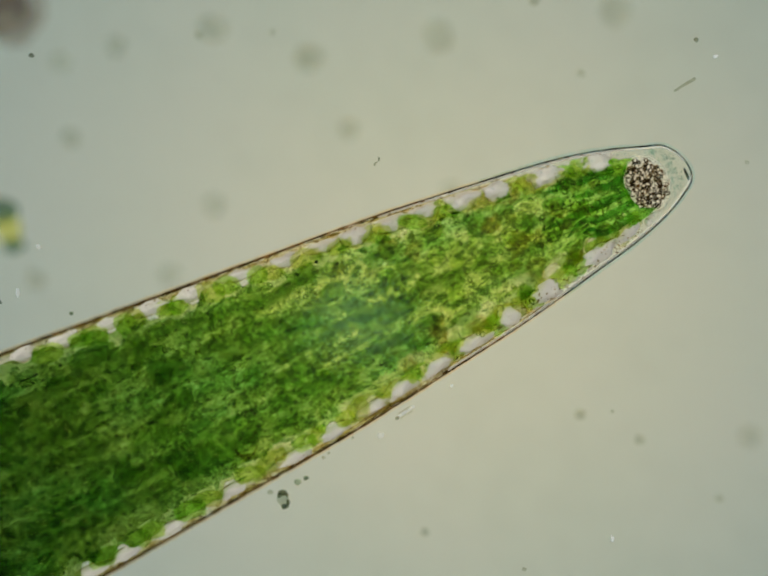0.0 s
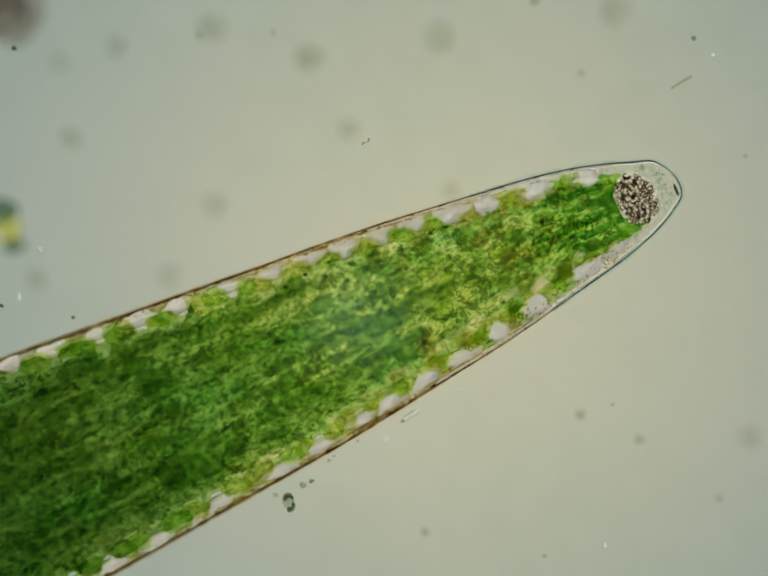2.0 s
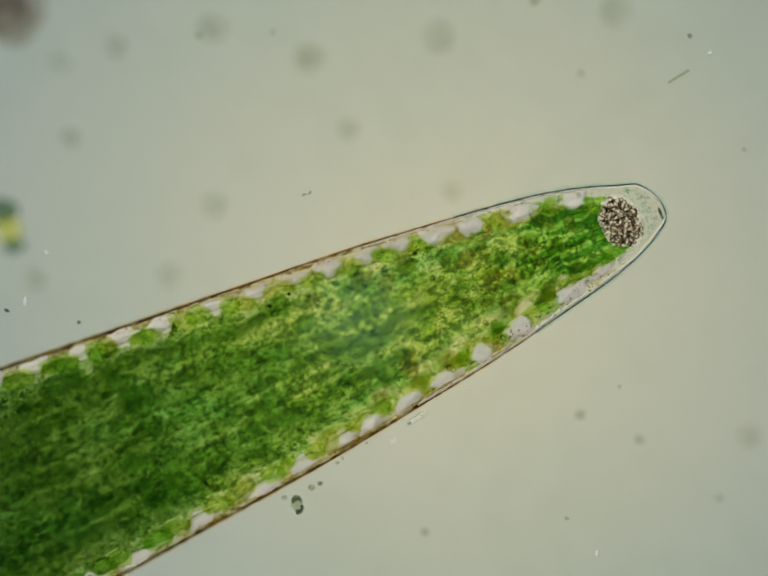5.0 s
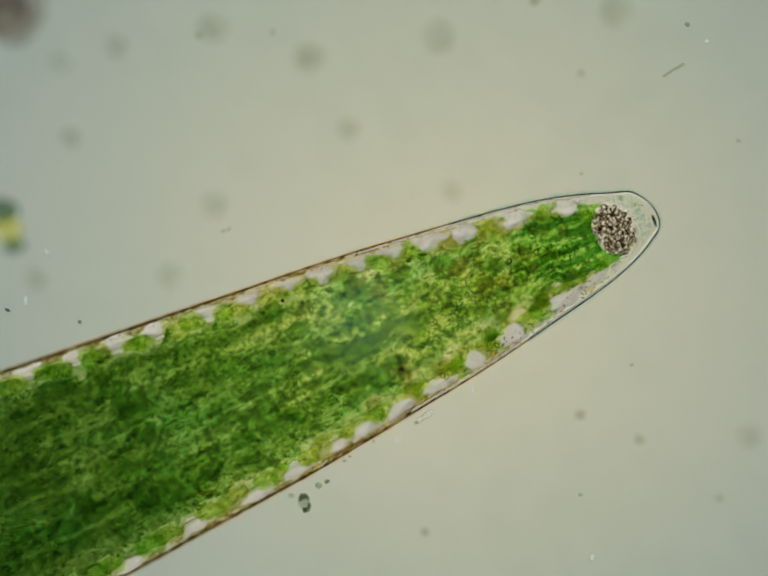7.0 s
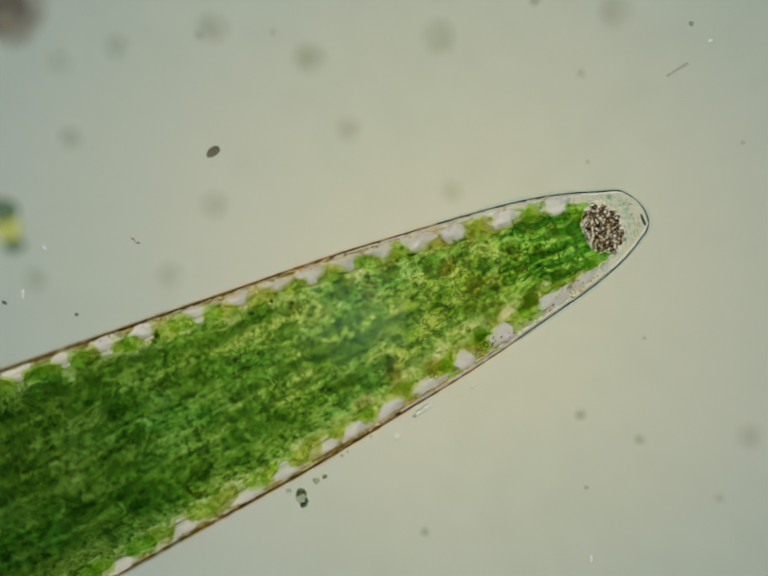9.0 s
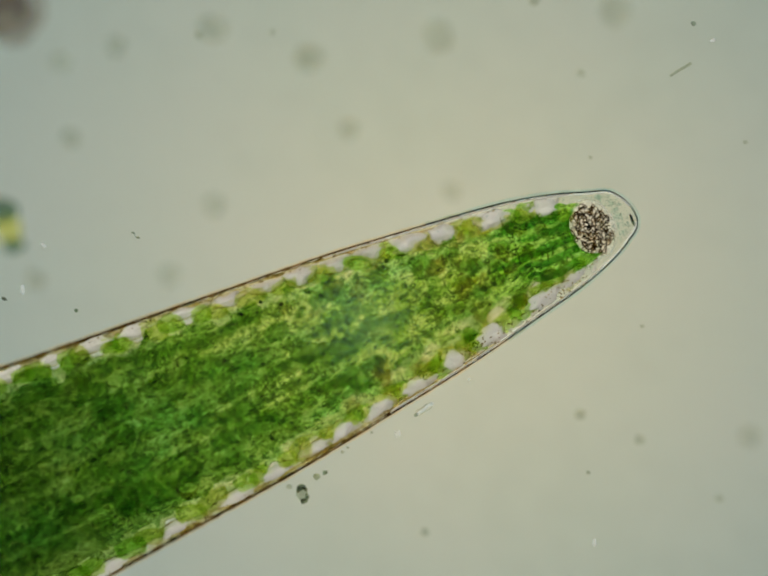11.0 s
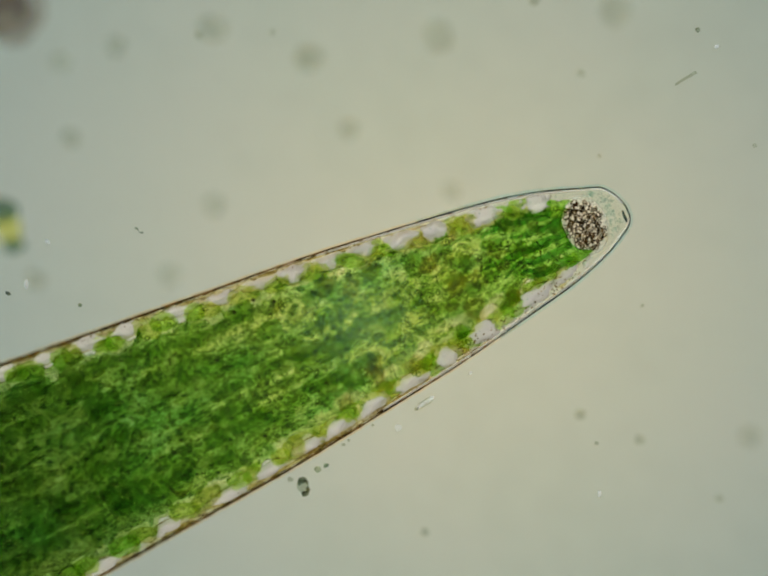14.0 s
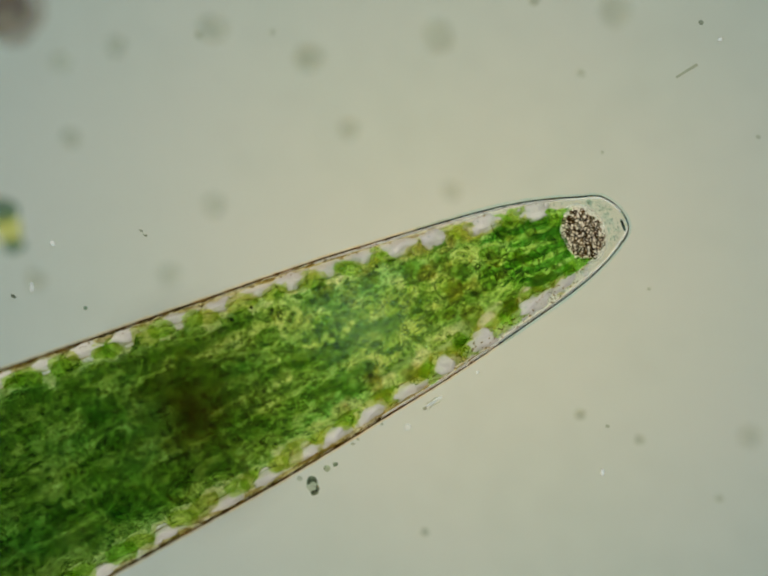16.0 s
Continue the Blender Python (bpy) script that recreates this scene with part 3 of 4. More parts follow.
# pads and vesicles along the margins
def margin(name, mat, s, side, inset, rx, ry, seed, label=""):
    bm = lump(rx, ry, min(rx, ry) * 0.8, 0.36 if name == "vesicle" else 0.34, seed, 3, 2.0 if name == "vesicle" else 1.3)
    ob = part(name, bm, mat, alga, label)
    slope = side * math.atan2(half(s + 0.02) - half(s - 0.02), 0.04)
    ob.matrix_basis = Matrix.LocRotScale(C(s, side * (half(s) - inset), (-0.022 if s > 0.45 else -0.016) if name == "vesicle" else -0.030), Euler((0, 0, radians(AXIS) - slope)), None)
    if name == "vesicle":
        # Dark arc along the vesicle's edge, drawn for its lens effect.
        arc = [math.pi * (0.08 + 0.3 * (seed % 3) / 2 + 0.5 * i / 14) for i in range(15)]
        rim = tube([Vector((rx * 1.05 * math.cos(a), -side * ry * 1.1 * math.sin(a), 0.004)) for a in arc], lambda f: 0.0004 + 0.0011 * math.sin(math.pi * f) * (0.7 + 0.5 * math.sin(f * 9 + seed)), 6)
        part("rim", rim, M_MARGIN, ob)


for side, spots in ((1, VESICLES_UP), (-1, VESICLES_LOW)):
    for k, s in enumerate(spots):
        margin("vesicle", M_VESICLE, s, side, (0.0285 if s < 0.5 else 0.0235 if s < 0.75 else 0.0205) + rng.uniform(-0.002, 0.003), rng.uniform(0.022, 0.032) * (1.25 if s < 0.75 else 1.35), rng.uniform(0.013, 0.018) * (1.2 if s < 0.75 else 0.80), k + 20 * side, "milky white vesicle")
        for q in range(2):
            margin("vesicle", M_VESICLE, s + rng.uniform(-0.035, 0.035), side, 0.019 + rng.uniform(-0.004, 0.008), rng.uniform(0.006, 0.014), rng.uniform(0.004, 0.008), k + 90 * side + 7 * q, "milky white vesicle")
        if k + 1 < len(spots):
            gap = s - spots[k + 1]
            for q, share in enumerate((0.34, 0.66) if gap > 0.085 else (0.5,)):
                at = s - gap * share + rng.uniform(-0.004, 0.004)
                ob = new("lobe", edge_meshes[(k + 3 * q) % 8])
                ob.parent = chloroplast
                slope = side * math.atan2(half(at + 0.02) - half(at - 0.02), 0.04)
                rx = min(0.034, (0.42 if gap <= 0.085 else 0.25) * gap)
                ob.matrix_basis = Matrix.LocRotScale(C(at, side * (half(at) - rng.uniform(0.028, 0.036)), rng.uniform(-0.03, -0.016)), Euler((0, 0, radians(AXIS) - slope + rng.uniform(-0.35, 0.35))), (rx, rng.uniform(0.016, 0.023), 0.014))


margin("vesicle", M_VESICLE, 0.168, -1, 0.030, 0.022, 0.014, 611, "milky white vesicle")
for k in (0, 1, 2, 3, 7, 8):
    at = 0.15 + 0.032 * k + rng.uniform(-0.008, 0.008)
    ob = new("lobe", edge_meshes[k % 8])
    ob.parent = chloroplast
    ob.matrix_basis = Matrix.LocRotScale(C(at, -(half(at) - rng.uniform(0.040, 0.054)), rng.uniform(-0.03, -0.01)), Euler((0, 0, radians(AXIS) + rng.uniform(0, 0.8))), (rng.uniform(0.012, 0.022), rng.uniform(0.010, 0.016), 0.010))
for k in range(30):
    s = 0.13 + 0.40 * k / 30 + rng.uniform(-0.008, 0.008)
    margin("pad", M_CREAM if k % 3 else M_PAD, s, rng.choice((-1, -1, 1)), rng.uniform(0.018, 0.050), rng.uniform(0.010, 0.022), rng.uniform(0.008, 0.014), k + 500, "small yellow pad")
for k in range(32):
    s = 0.12 + 0.32 * k / 32 + rng.uniform(-0.01, 0.01)
    margin("vesicle", M_VESICLE, s, -1, rng.uniform(0.015, 0.036), rng.uniform(0.005, 0.012), rng.uniform(0.004, 0.008), k + 300, "milky white vesicle")


for k, (s, side, inset, rx, ry) in enumerate(CREAM):
    margin("pad", M_CREAM, s, side, inset, rx, ry, k + 400, "cream-coloured pad")


def pyrenoid(u, v, r):
    def ring(size, shift, start, sweep):
        pts = []
        for i in range(40):
            a = start + sweep * i / 39
            wob = 1 + 0.16 * noise.noise(Vector((math.cos(a) * 1.6, math.sin(a) * 1.6, u + size * 900))) + 0.03 * noise.noise(Vector((math.cos(a) * 5, math.sin(a) * 5, v)))
            pts.append(Vector((math.cos(a) * size * wob + shift, math.sin(a) * size * wob * 1.08, 0)))
        return pts

    c = part("pyrenoid", lump(r * 0.85, r * 0.9, r * 0.5, 0.2, u, 2), M_CORE, alga, "round pyrenoid with a dark sheath")
    c.location = P(u, v, 0.012 if u > 1060 else 0.002 if u > 980 else -0.026)
    part("sheath", tube(ring(r, 0, u * 0.7, 6.1), lambda f: 0.0006 + (0.0032 if u > 1060 else 0.0018) * max(0, 0.3 + 1.2 * noise.noise(Vector((f * 9, u, v)))), 6), M_SHEATH, c)
    if r > 0.0125:
        part("sheath", tube(ring(r * 0.62, r * 0.1, u * 0.3, 4.6), lambda f: 0.0004 + 0.0013 * max(0, 0.2 + 1.2 * noise.noise(Vector((f * 8, v, u)))), 6), M_SHEATH, c)


for u, v, r in [(1005, 540, .021), (1046, 536, .013), (1092, 528, .019), (945, 590, .019), (977, 606, .013), (896, 590, .018), (896, 655, .022), (855, 577, .020),
                (813, 650, .013), (751, 619, .020), (1122, 470, .008), (1140, 479, .009), (1158, 473, .008), (1150, 496, .012), (1174, 489, .009), (1130, 497, .008), (1192, 482, .007),
                (320, 682, .009), (70, 791, .009), (1018, 590, .010), (930, 545, .011), (860, 520, .010)]:
    pyrenoid(u, v, r)

for u, v, r in ((465, 930, 0.024), (330, 985, 0.026), (210, 1010, 0.022), (560, 770, 0.020)):
    dark = part("lobe", lump(r, r * 1.2, 0.010, 0.3, u, 3), M_DARKLOBE, chloroplast, "dark green rounded lobe")
    dark.location = P(u, v, -0.004)
for k in range(14):
    s = rng.uniform(0.2, 0.8)
    v = rng.choice((-1, 1)) * rng.uniform(0.3, 0.95) ** 0.6
    r = rng.uniform(0.008, 0.017)
    dark = part("lobe", lump(r * 1.3, r, 0.008, 0.75, k + 70, 3, 1.8), M_OLIVE, chloroplast, "olive-brown lobe")
    dark.matrix_basis = Matrix.LocRotScale(C(s, v * (edge(s, 1 if v > 0 else -1) - 0.012), -0.045), Euler((0, 0, rng.uniform(0, 3))), None)
for k in range(14):
    s = rng.uniform(0.17, 0.42)
    v = rng.uniform(-0.95, 0.95)
    r = rng.uniform(0.007, 0.014)
    dark = part("lobe", lump(r * 1.5, r, 0.006, 0.75, k + 130, 3, 1.8), M_OLIVE, chloroplast, "olive-brown lobe")
    dark.matrix_basis = Matrix.LocRotScale(C(s, v * (edge(s, 1 if v > 0 else -1) - 0.010), -0.016), Euler((0, 0, rng.uniform(0, 3))), None)
crescent = part("fold", tube([P(460, 948) + Vector((0.024 * math.cos(a), 0.030 * math.sin(a), 0.01)) for a in [-2.9 + 2.7 * i / 20 for i in range(21)]],
                             lambda f: 0.0008 + 0.0050 * math.sin(math.pi * f) ** 2, 8), M_MARGIN, chloroplast, "dark crescent fold")

# the end vacuole and its crystals
VAC = C(0.092, 0.0, -0.008)
vacuole = part("terminal_vacuole", lump(0.046, 0.061, 0.012, 0.06, 3, 3), M_VACUOLE, alga, "clear round end vacuole full of crystals")
vacuole.matrix_basis = Matrix.LocRotScale(VAC, Euler((0, 0, radians(AXIS))), None)
ring = [Vector((0.047 * math.cos(a), 0.062 * math.sin(a), 0.004)) for a in [2 * math.pi * i / 48 for i in range(48)]]
part("vacuole_rim", tube([q + Vector((0, 0, -0.02)) for q in ring], 0.0018, 6), M_BAND, vacuole)
arc = [Vector((0.058 * math.cos(a), 0.072 * math.sin(a), -0.004)) for a in [-0.75 + 1.9 * i / 30 for i in range(31)]]
part("cytoplasm", tube(arc, lambda f: 0.002 + 0.007 * math.sin(math.pi * f), 8, 0.4), M_TEALSAP, vacuole, "mottled teal sap beside the vacuole")


def crystal_mesh(k, mat):
    """A short rod: a dark rounded loop, or a bright grain for painted gleam."""
    length, width = 0.0040 + 0.0009 * (k % 3), 0.0029
    if mat is M_GLEAM:
        bm = lump(length * 0.72, width * 0.8, 0.002, 0.1, k, 1)
    else:
        bm = tube([Vector((length * math.cos(a), width * math.sin(a), 0)) for a in [2 * math.pi * i / 12 for i in range(13)]], 0.0012, 4)
    me = bpy.data.meshes.new("crystal")
    bm.to_mesh(me)
    bm.free()
    me.materials.append(mat)
    return me


crystal_meshes = [crystal_mesh(k, M_CRYSTAL) for k in range(3)] + [crystal_mesh(k, M_GLEAM) for k in range(3)]
crystals = []
for k in range(22):
    for q in range(17):
        x = -0.0405 + 0.0052 * q + rng.uniform(-0.0036, 0.0036)
        y = -0.056 + 0.0053 * k + rng.uniform(-0.0036, 0.0036)
        if (x / 0.0385) ** 2 + (y / 0.053) ** 2 > 1 + rng.uniform(-0.15, 0.1):
            continue
        ob = new("crystal", crystal_meshes[(k + q) % 3 + (3 if (2 * k + q) % 5 in (0, 3) else 0)])
        ob.parent = vacuole
        crystals.append((ob, x - 0.003, y, rng.uniform(0.013, 0.020), rng.uniform(0, 360)))

base = bmesh.new()
bmesh.ops.create_icosphere(base, subdivisions=1, radius=1)
bodies = []
for k in range(200):
    s = rng.uniform(0.15, 1.5) if k % 3 else rng.uniform(0.11, 0.45)
    side = rng.choice((1, -1)) if k % 3 else -1
    r = rng.uniform(0.0010, 0.0024)
    bodies.append((C(s, side * (half(s) - rng.uniform(0.007, 0.014 if k % 3 else 0.036)), rng.uniform(0, 0.008)), (r * rng.uniform(0.8, 2.2), r, r), radians(AXIS) + rng.uniform(-1.3, 1.3)))
me = stuff_mesh(bodies, base)
me.materials.append(M_FLECK)
ob = new("fleck_cover", me)
ob.parent = alga
tagged(ob, "fine brown flecks along the membrane", kind="stuff")
for u, v in ((866, 500), (610, 583), (571, 608), (652, 587)):
    ob = part("droplet", lump(0.0045, 0.0042, 0.004, 0.15, u, 2), M_DROP, alga, "dark oil droplet")
    ob.location = P(u, v, 0.012)

pore = part("tip_pore", lump(0.0032, 0.013, 0.004, 0.25, 4), M_TEAL, alga, "dark pore at the tip")
pore.matrix_basis = Matrix.LocRotScale(C(0.011, -0.013, 0), Euler((0, 0, radians(AXIS - 3))), None)

base = bmesh.new()
bmesh.ops.create_icosphere(base, subdivisions=1, radius=1)
bodies = []
for k in range(230):
    if k < 150:
        s, n = rng.uniform(0.02, 0.075), rng.uniform(-0.05, 0.06)
        if abs(n) > half(s) - 0.012:
            n *= 0.5
    else:
        s = rng.uniform(0.1, 0.42)
        n = -(half(s) - rng.uniform(0.012, 0.04)) if k % 3 else half(s) - rng.uniform(0.012, 0.026)
    r = rng.uniform(0.0012, 0.0028)
    bodies.append((C(s, n, rng.uniform(-0.01, 0.01)), (r * 1.5, r, r), rng.uniform(0, 3)))
me = stuff_mesh(bodies, base)
me.materials.append(M_TEALGRAIN)
ob = new("tip_grain_cover", me)
ob.parent = alga
tagged(ob, "faint grey-teal grains in the clear tip", kind="stuff")


# ---- swimmers ----
def big_swimmer():
    t = thing("brown_swimmer", "brown egg-shaped armoured flagellate swimming past", "flagellate")
    bm = bmesh.new()
    bmesh.ops.create_uvsphere(bm, u_segments=48, v_segments=32, radius=1)
    for v in bm.verts:
        x, y, z = v.co.x, v.co.z, v.co.y
        groove = 1 - 0.035 * math.exp(-((y - 0.05) / 0.07) ** 2)
        k = (1 + 0.03 * noise.noise(Vector((x, y, z)) * 2.4)) * groove
        v.co = Vector((x * 0.095 * k * (1 - 0.05 * y), y * 0.113 * k, z * 0.086 * k))
    bmesh.ops.recalc_face_normals(bm, faces=bm.faces[:])
    part("theca", bm, M_THECA, t, "brown armoured body with a girdle groove")
    part("cytoplasm", lump(0.080, 0.096, 0.066, 0.12, 5, 3), M_INNER, t)
    part("nucleus", lump(0.052, 0.062, 0.046, 0.22, 2, 3), M_NUCLEUS, t)
    pts = [Vector((0.086 * math.cos(a), 0.006 + 0.004 * math.sin(2 * a), 0.080 * math.sin(a))) for a in [2 * math.pi * i / 40 for i in range(41)]]
    # Defocus look put into colour: a dark outer ring and an orange inner one.
    edge_pts = [Vector((0.0935 * math.cos(a), 0.1115 * math.sin(a), 0)) for a in [2 * math.pi * i / 60 for i in range(61)]]
    part("rim", tube([q * 0.90 for q in edge_pts], lambda f: 0.0100 + 0.0020 * math.sin(f * 6.28 + 1), 10), M_DARKRIM, t, "dark thick edge of the body, painted as when out of focus")
    loop = [Vector((0.056 * math.cos(a), 0.074 * math.sin(a) - 0.012, 0.066)) for a in [0.3 + 5.4 * i / 60 for i in range(61)]]
    part("plastid", tube(loop, lambda f: 0.0030 + 0.0055 * math.sin(math.pi * f) * (0.9 + 0.4 * noise.noise(Vector((f * 11, 2, 5)))), 8, 0.6), M_ORANGE, t, "orange ring painted for the bright out-of-focus centre")
    part("girdle", tube(pts, 0.0025, 6), M_NUCLEUS, t)
    for k in range(70):
        a = rng.choice((0.0, math.pi)) + rng.gauss(0, 0.8) if k % 3 else rng.uniform(0, 6.28)
        r0 = rng.uniform(0.45, 0.82)
        r1 = min(0.95, r0 + rng.uniform(0.08, 0.28))
        b = a + rng.uniform(-0.12, 0.12)
        q = [Vector((0.091 * r * math.cos(w), 0.111 * r * math.sin(w), z)) for r, w, z in [(r, w, 0.003 + 0.084 * math.sqrt(1 - r * r)) for r, w in ((r0, a), ((r0 + r1) / 2, (a + b) / 2), (r1, b))]]
        part("plastid", tube(q, lambda f: 0.0006 + 0.0018 * math.sin(math.pi * f), 6), M_YELLOW if k % 5 < 3 else M_STREAK, t)
    return t


def small_swimmer():
    t = thing("tan_swimmer", "small tan rounded flagellate swimming past", "flagellate")
    part("body", lump(0.048, 0.056, 0.045, 0.12, 9, 3), M_TAN, t)
    part("rim", tube([Vector((0.043 * math.cos(a), 0.050 * math.sin(a), 0)) for a in [2 * math.pi * i / 40 for i in range(41)]], lambda f: 0.004 + 0.003 * math.sin(f * 12.6), 6), M_STREAK, t, "darker brown edge")
    part("plastid", lump(0.034, 0.012, 0.014, 0.2, 3), M_STREAK, t).location = (-0.008, 0.032, 0.01)
    part("plastid", lump(0.013, 0.026, 0.014, 0.2, 5), M_STREAK, t).location = (0.028, 0.004, 0.01)
    part("plastid", lump(0.022, 0.010, 0.010, 0.2, 6), M_BLOBY, t).location = (-0.006, -0.02, 0.012)
    return t


brown_swimmer = big_swimmer()
tan_swimmer = small_swimmer()


# ---- dust of the optics, laid on or just above the slide ----
def dust(u, v, r, mat=M_DUST, label="grey dust speck of the optics, laid on the slide", seed=1, ry=None, flat=0.25):
    small = r < 0.016
    p = D(u, v, -0.08 if small else SLIDE_Z + r * flat * 0.9)
    r, label = (r * 0.7, "small grey dust speck of the optics, raised off the slide") if small else (r, label)
    k = (HEIGHT - p.z) / HEIGHT
    bm = lump(r * k, (ry or r) * k, r * flat, 0.3, seed, 2)
    ob = tagged(part("dust_speck", bm, mat, None), label, "dust", "dust on the slide")
    ob.location = p
    return ob


for k, (u, v, r) in enumerate([(632, 118, 22), (436, 58, 22), (407, 72, 9), (896, 72, 24), (1256, 22, 22), (1091, 0, 12), (124, 128, 16), (236, 95, 16), (146, 282, 16), (436, 420, 18),
                               (713, 264, 16), (557, 66, 7), (1186, 150, 9), (1184, 846, 12), (1306, 897, 12), (1469, 1018, 10), (868, 1086, 9), (72, 572, 15), (345, 562, 18), (921, 390, 14), (1530, 890, 16)]):
    dust(u, v, r * 1.25 / 1000, seed=k + 1)
smudge = thing("brown_smudge", "soft brown smudge of the optics, laid on the slide", "smudge")
for r, u, v, k in ((0.088, 8, 14, 31), (0.068, 10, 22, 32), (0.048, 6, 18, 33)):
    part("layer", lump(r, r * 0.95, 0.004, 0.2, k, 3), M_FILM, smudge).location = D(u, v, SLIDE_Z + 0.004 + 0.009 * (k - 31))
# The lens's hazy spot over the middle, put in as three thin layers.
smear = thing("haze_patch", "faint bluish lens haze, built as milky layers over the alga", "smear")
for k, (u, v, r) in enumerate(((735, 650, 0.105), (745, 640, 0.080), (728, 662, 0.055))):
    part("layer", lump(r, r * 0.86, 0.004, 0.15, k + 60, 3), M_LENS_HAZE, smear).location = D(u, v, 0.52 + 0.012 * k)
blob = thing("blurred_clump", "blurred yellow-green clump with a dark edge", "debris")
part("yellow_body", lump(0.03, 0.034, 0.02, 0.25, 4), M_BLOBY, blob).location = D(18, 468, SLIDE_Z + 0.02)
part("dark_cap", lump(0.034, 0.026, 0.02, 0.25, 8), M_BLOBD, blob).location = D(6, 432, SLIDE_Z + 0.02)
part("dark_foot", lump(0.026, 0.016, 0.015, 0.25, 12), M_BLOBD, blob).location = D(30, 502, SLIDE_Z + 0.02)


# ---- drifting specks in the plane in focus ----
def speck(name, label, rx, ry, turn, mat, seed, group="", rough=0.3):
    ob = part(name, lump(rx, ry, min(rx, ry) * 0.8, rough, seed, 2), mat, None)
    tagged(ob, label, "debris", group)
    ob["turn"] = float(turn)
    return ob


clump = thing("debris_clump", "grey-green debris grain with a trail of small bits", "debris")
part("grain", lump(0.0105, 0.0175, 0.008, 0.35, 3, 3), M_HAZE, clump).rotation_euler = (0, 0, 0.2)
for x, y, rx, ry, k in ((-0.003, 0.0125, 0.0080, 0.0060, 5), (-0.0085, 0.0085, 0.0040, 0.0060, 8), (0.003, -0.0135, 0.0078, 0.0055, 6), (0.0085, -0.007, 0.0036, 0.0065, 7), (0.0065, 0.008, 0.003, 0.005, 9)):
    part("cap", lump(rx, ry, 0.004, 0.4, k, 2), M_CLUMP, clump).location = (x, y, 0.003 - 0.02 * (k % 2))
for x, y, rx, ry, k in ((0.028, 0.035, 0.0065, 0.0060, 5), (0.045, 0.043, 0.0055, 0.0045, 6), (0.081, 0.085, 0.0040, 0.0032, 11), (0.141, 0.125, 0.0030, 0.0028, 12), (0.092, 0.094, 0.0026, 0.0026, 13), (-0.028, 0.014, 0.0060, 0.0050, 14)):
    part("bit", lump(rx, ry, 0.004, 0.4, k), M_GREYGREEN if k < 7 else M_GREYROD, clump).location = (x, y, -0.012)

splinter = thing("glass_splinter", "clear splinter with dark outlines", "debris")
part("shard", lump(0.015, 0.0032, 0.003, 0.2, 3), M_PALE, splinter).location = (-0.002, 0, 0)
part("shard", lump(0.0055, 0.0038, 0.003, 0.2, 4), M_PALE, splinter).location = (0.018, 0.001, 0)
part("dark_end", lump(0.0045, 0.0032, 0.003, 0.3, 5), M_SPECK, splinter).location = (-0.020, -0.001, 0)
for q in (1, -1):
    part("outline", tube([Vector((-0.019 + 0.0035 * i, q * (0.0048 + 0.0006 * math.sin(i)), 0)) for i in range(12)], lambda f: 0.0003 + 0.0012 * math.sin(math.pi * f), 6), M_GREYROD, splinter)

rod = tagged(part("thin_rod", tube([Vector((-0.025 + 0.0100 * i, 0.0004 * math.sin(i), 0)) for i in range(6)], lambda f: 0.0022 + 0.0010 * f, 8), M_GREYROD, None), "thin straight grey rod drifting", "debris")
right_dot = speck("dark_dot", "small dark dot drifting", 0.0045, 0.0055, 20, M_SPECK, 3, "drifting dots")
right_speck = speck("pale_speck", "tiny pale speck drifting", 0.006, 0.0035, 20, M_PALE, 4, "pale specks")
right_low = speck("dark_dot", "faint grey dot drifting", 0.005, 0.004, -20, M_DUST, 5, "drifting dots")
left_dot = speck("dark_dot", "small dark dot drifting", 0.006, 0.0045, -30, M_SPECK, 6, "drifting dots")
left_pale = speck("pale_speck", "tiny pale speck drifting", 0.006, 0.004, -40, M_PALE, 7, "pale specks")
left_pale_low = speck("pale_speck", "tiny pale speck drifting", 0.004, 0.010, 0, M_PALE, 8, "pale specks")
left_grey = speck("dark_dot", "small grey dot drifting", 0.0045, 0.004, 0, M_GREYGREEN, 9, "drifting dots")
edge_dash = speck("dark_dash", "short dark dash drifting", 0.0065, 0.0035, -30, M_SPECK, 10, "drifting dots")
pale_blob = speck("pale_speck", "pale soft blob drifting", 0.007, 0.008, 0, M_FAINT, 11, "pale specks")
low_pale = speck("pale_speck", "tiny pale speck drifting", 0.0035, 0.003, 0, M_PALE, 12, "pale specks")
dash = tagged(part("dark_dash", tube([Vector((-0.010 + 0.0025 * i, 0.002 * math.sin(i * 0.9), 0)) for i in range(9)], lambda f: 0.0012 + 0.0008 * math.sin(9 * f), 6), M_KINKED, None), "short kinked grey rod tumbling past", "debris")
low_dot = speck("dark_dot", "faint grey dot drifting", 0.0045, 0.004, 0, M_DUST, 15, "drifting dots")
mid_dot = speck("dark_dot", "faint grey dot drifting", 0.0045, 0.004, 0, M_DUST, 16, "drifting dots")
upper_dot = speck("dark_dot", "faint grey dot drifting", 0.0045, 0.004, 0, M_DUST, 17, "drifting dots")
far_speck = speck("pale_speck", "tiny pale speck drifting", 0.004, 0.007, -60, M_PALE, 18, "pale specks")
passing_dot = speck("dark_ball", "dark round particle passing", 0.016, 0.016, 0, M_SMUDGE, 13, "", 0.1)
passing_oval = speck("dark_oval", "dark oval particle passing", 0.016, 0.010, 30, M_SMUDGE, 14, "", 0.15)


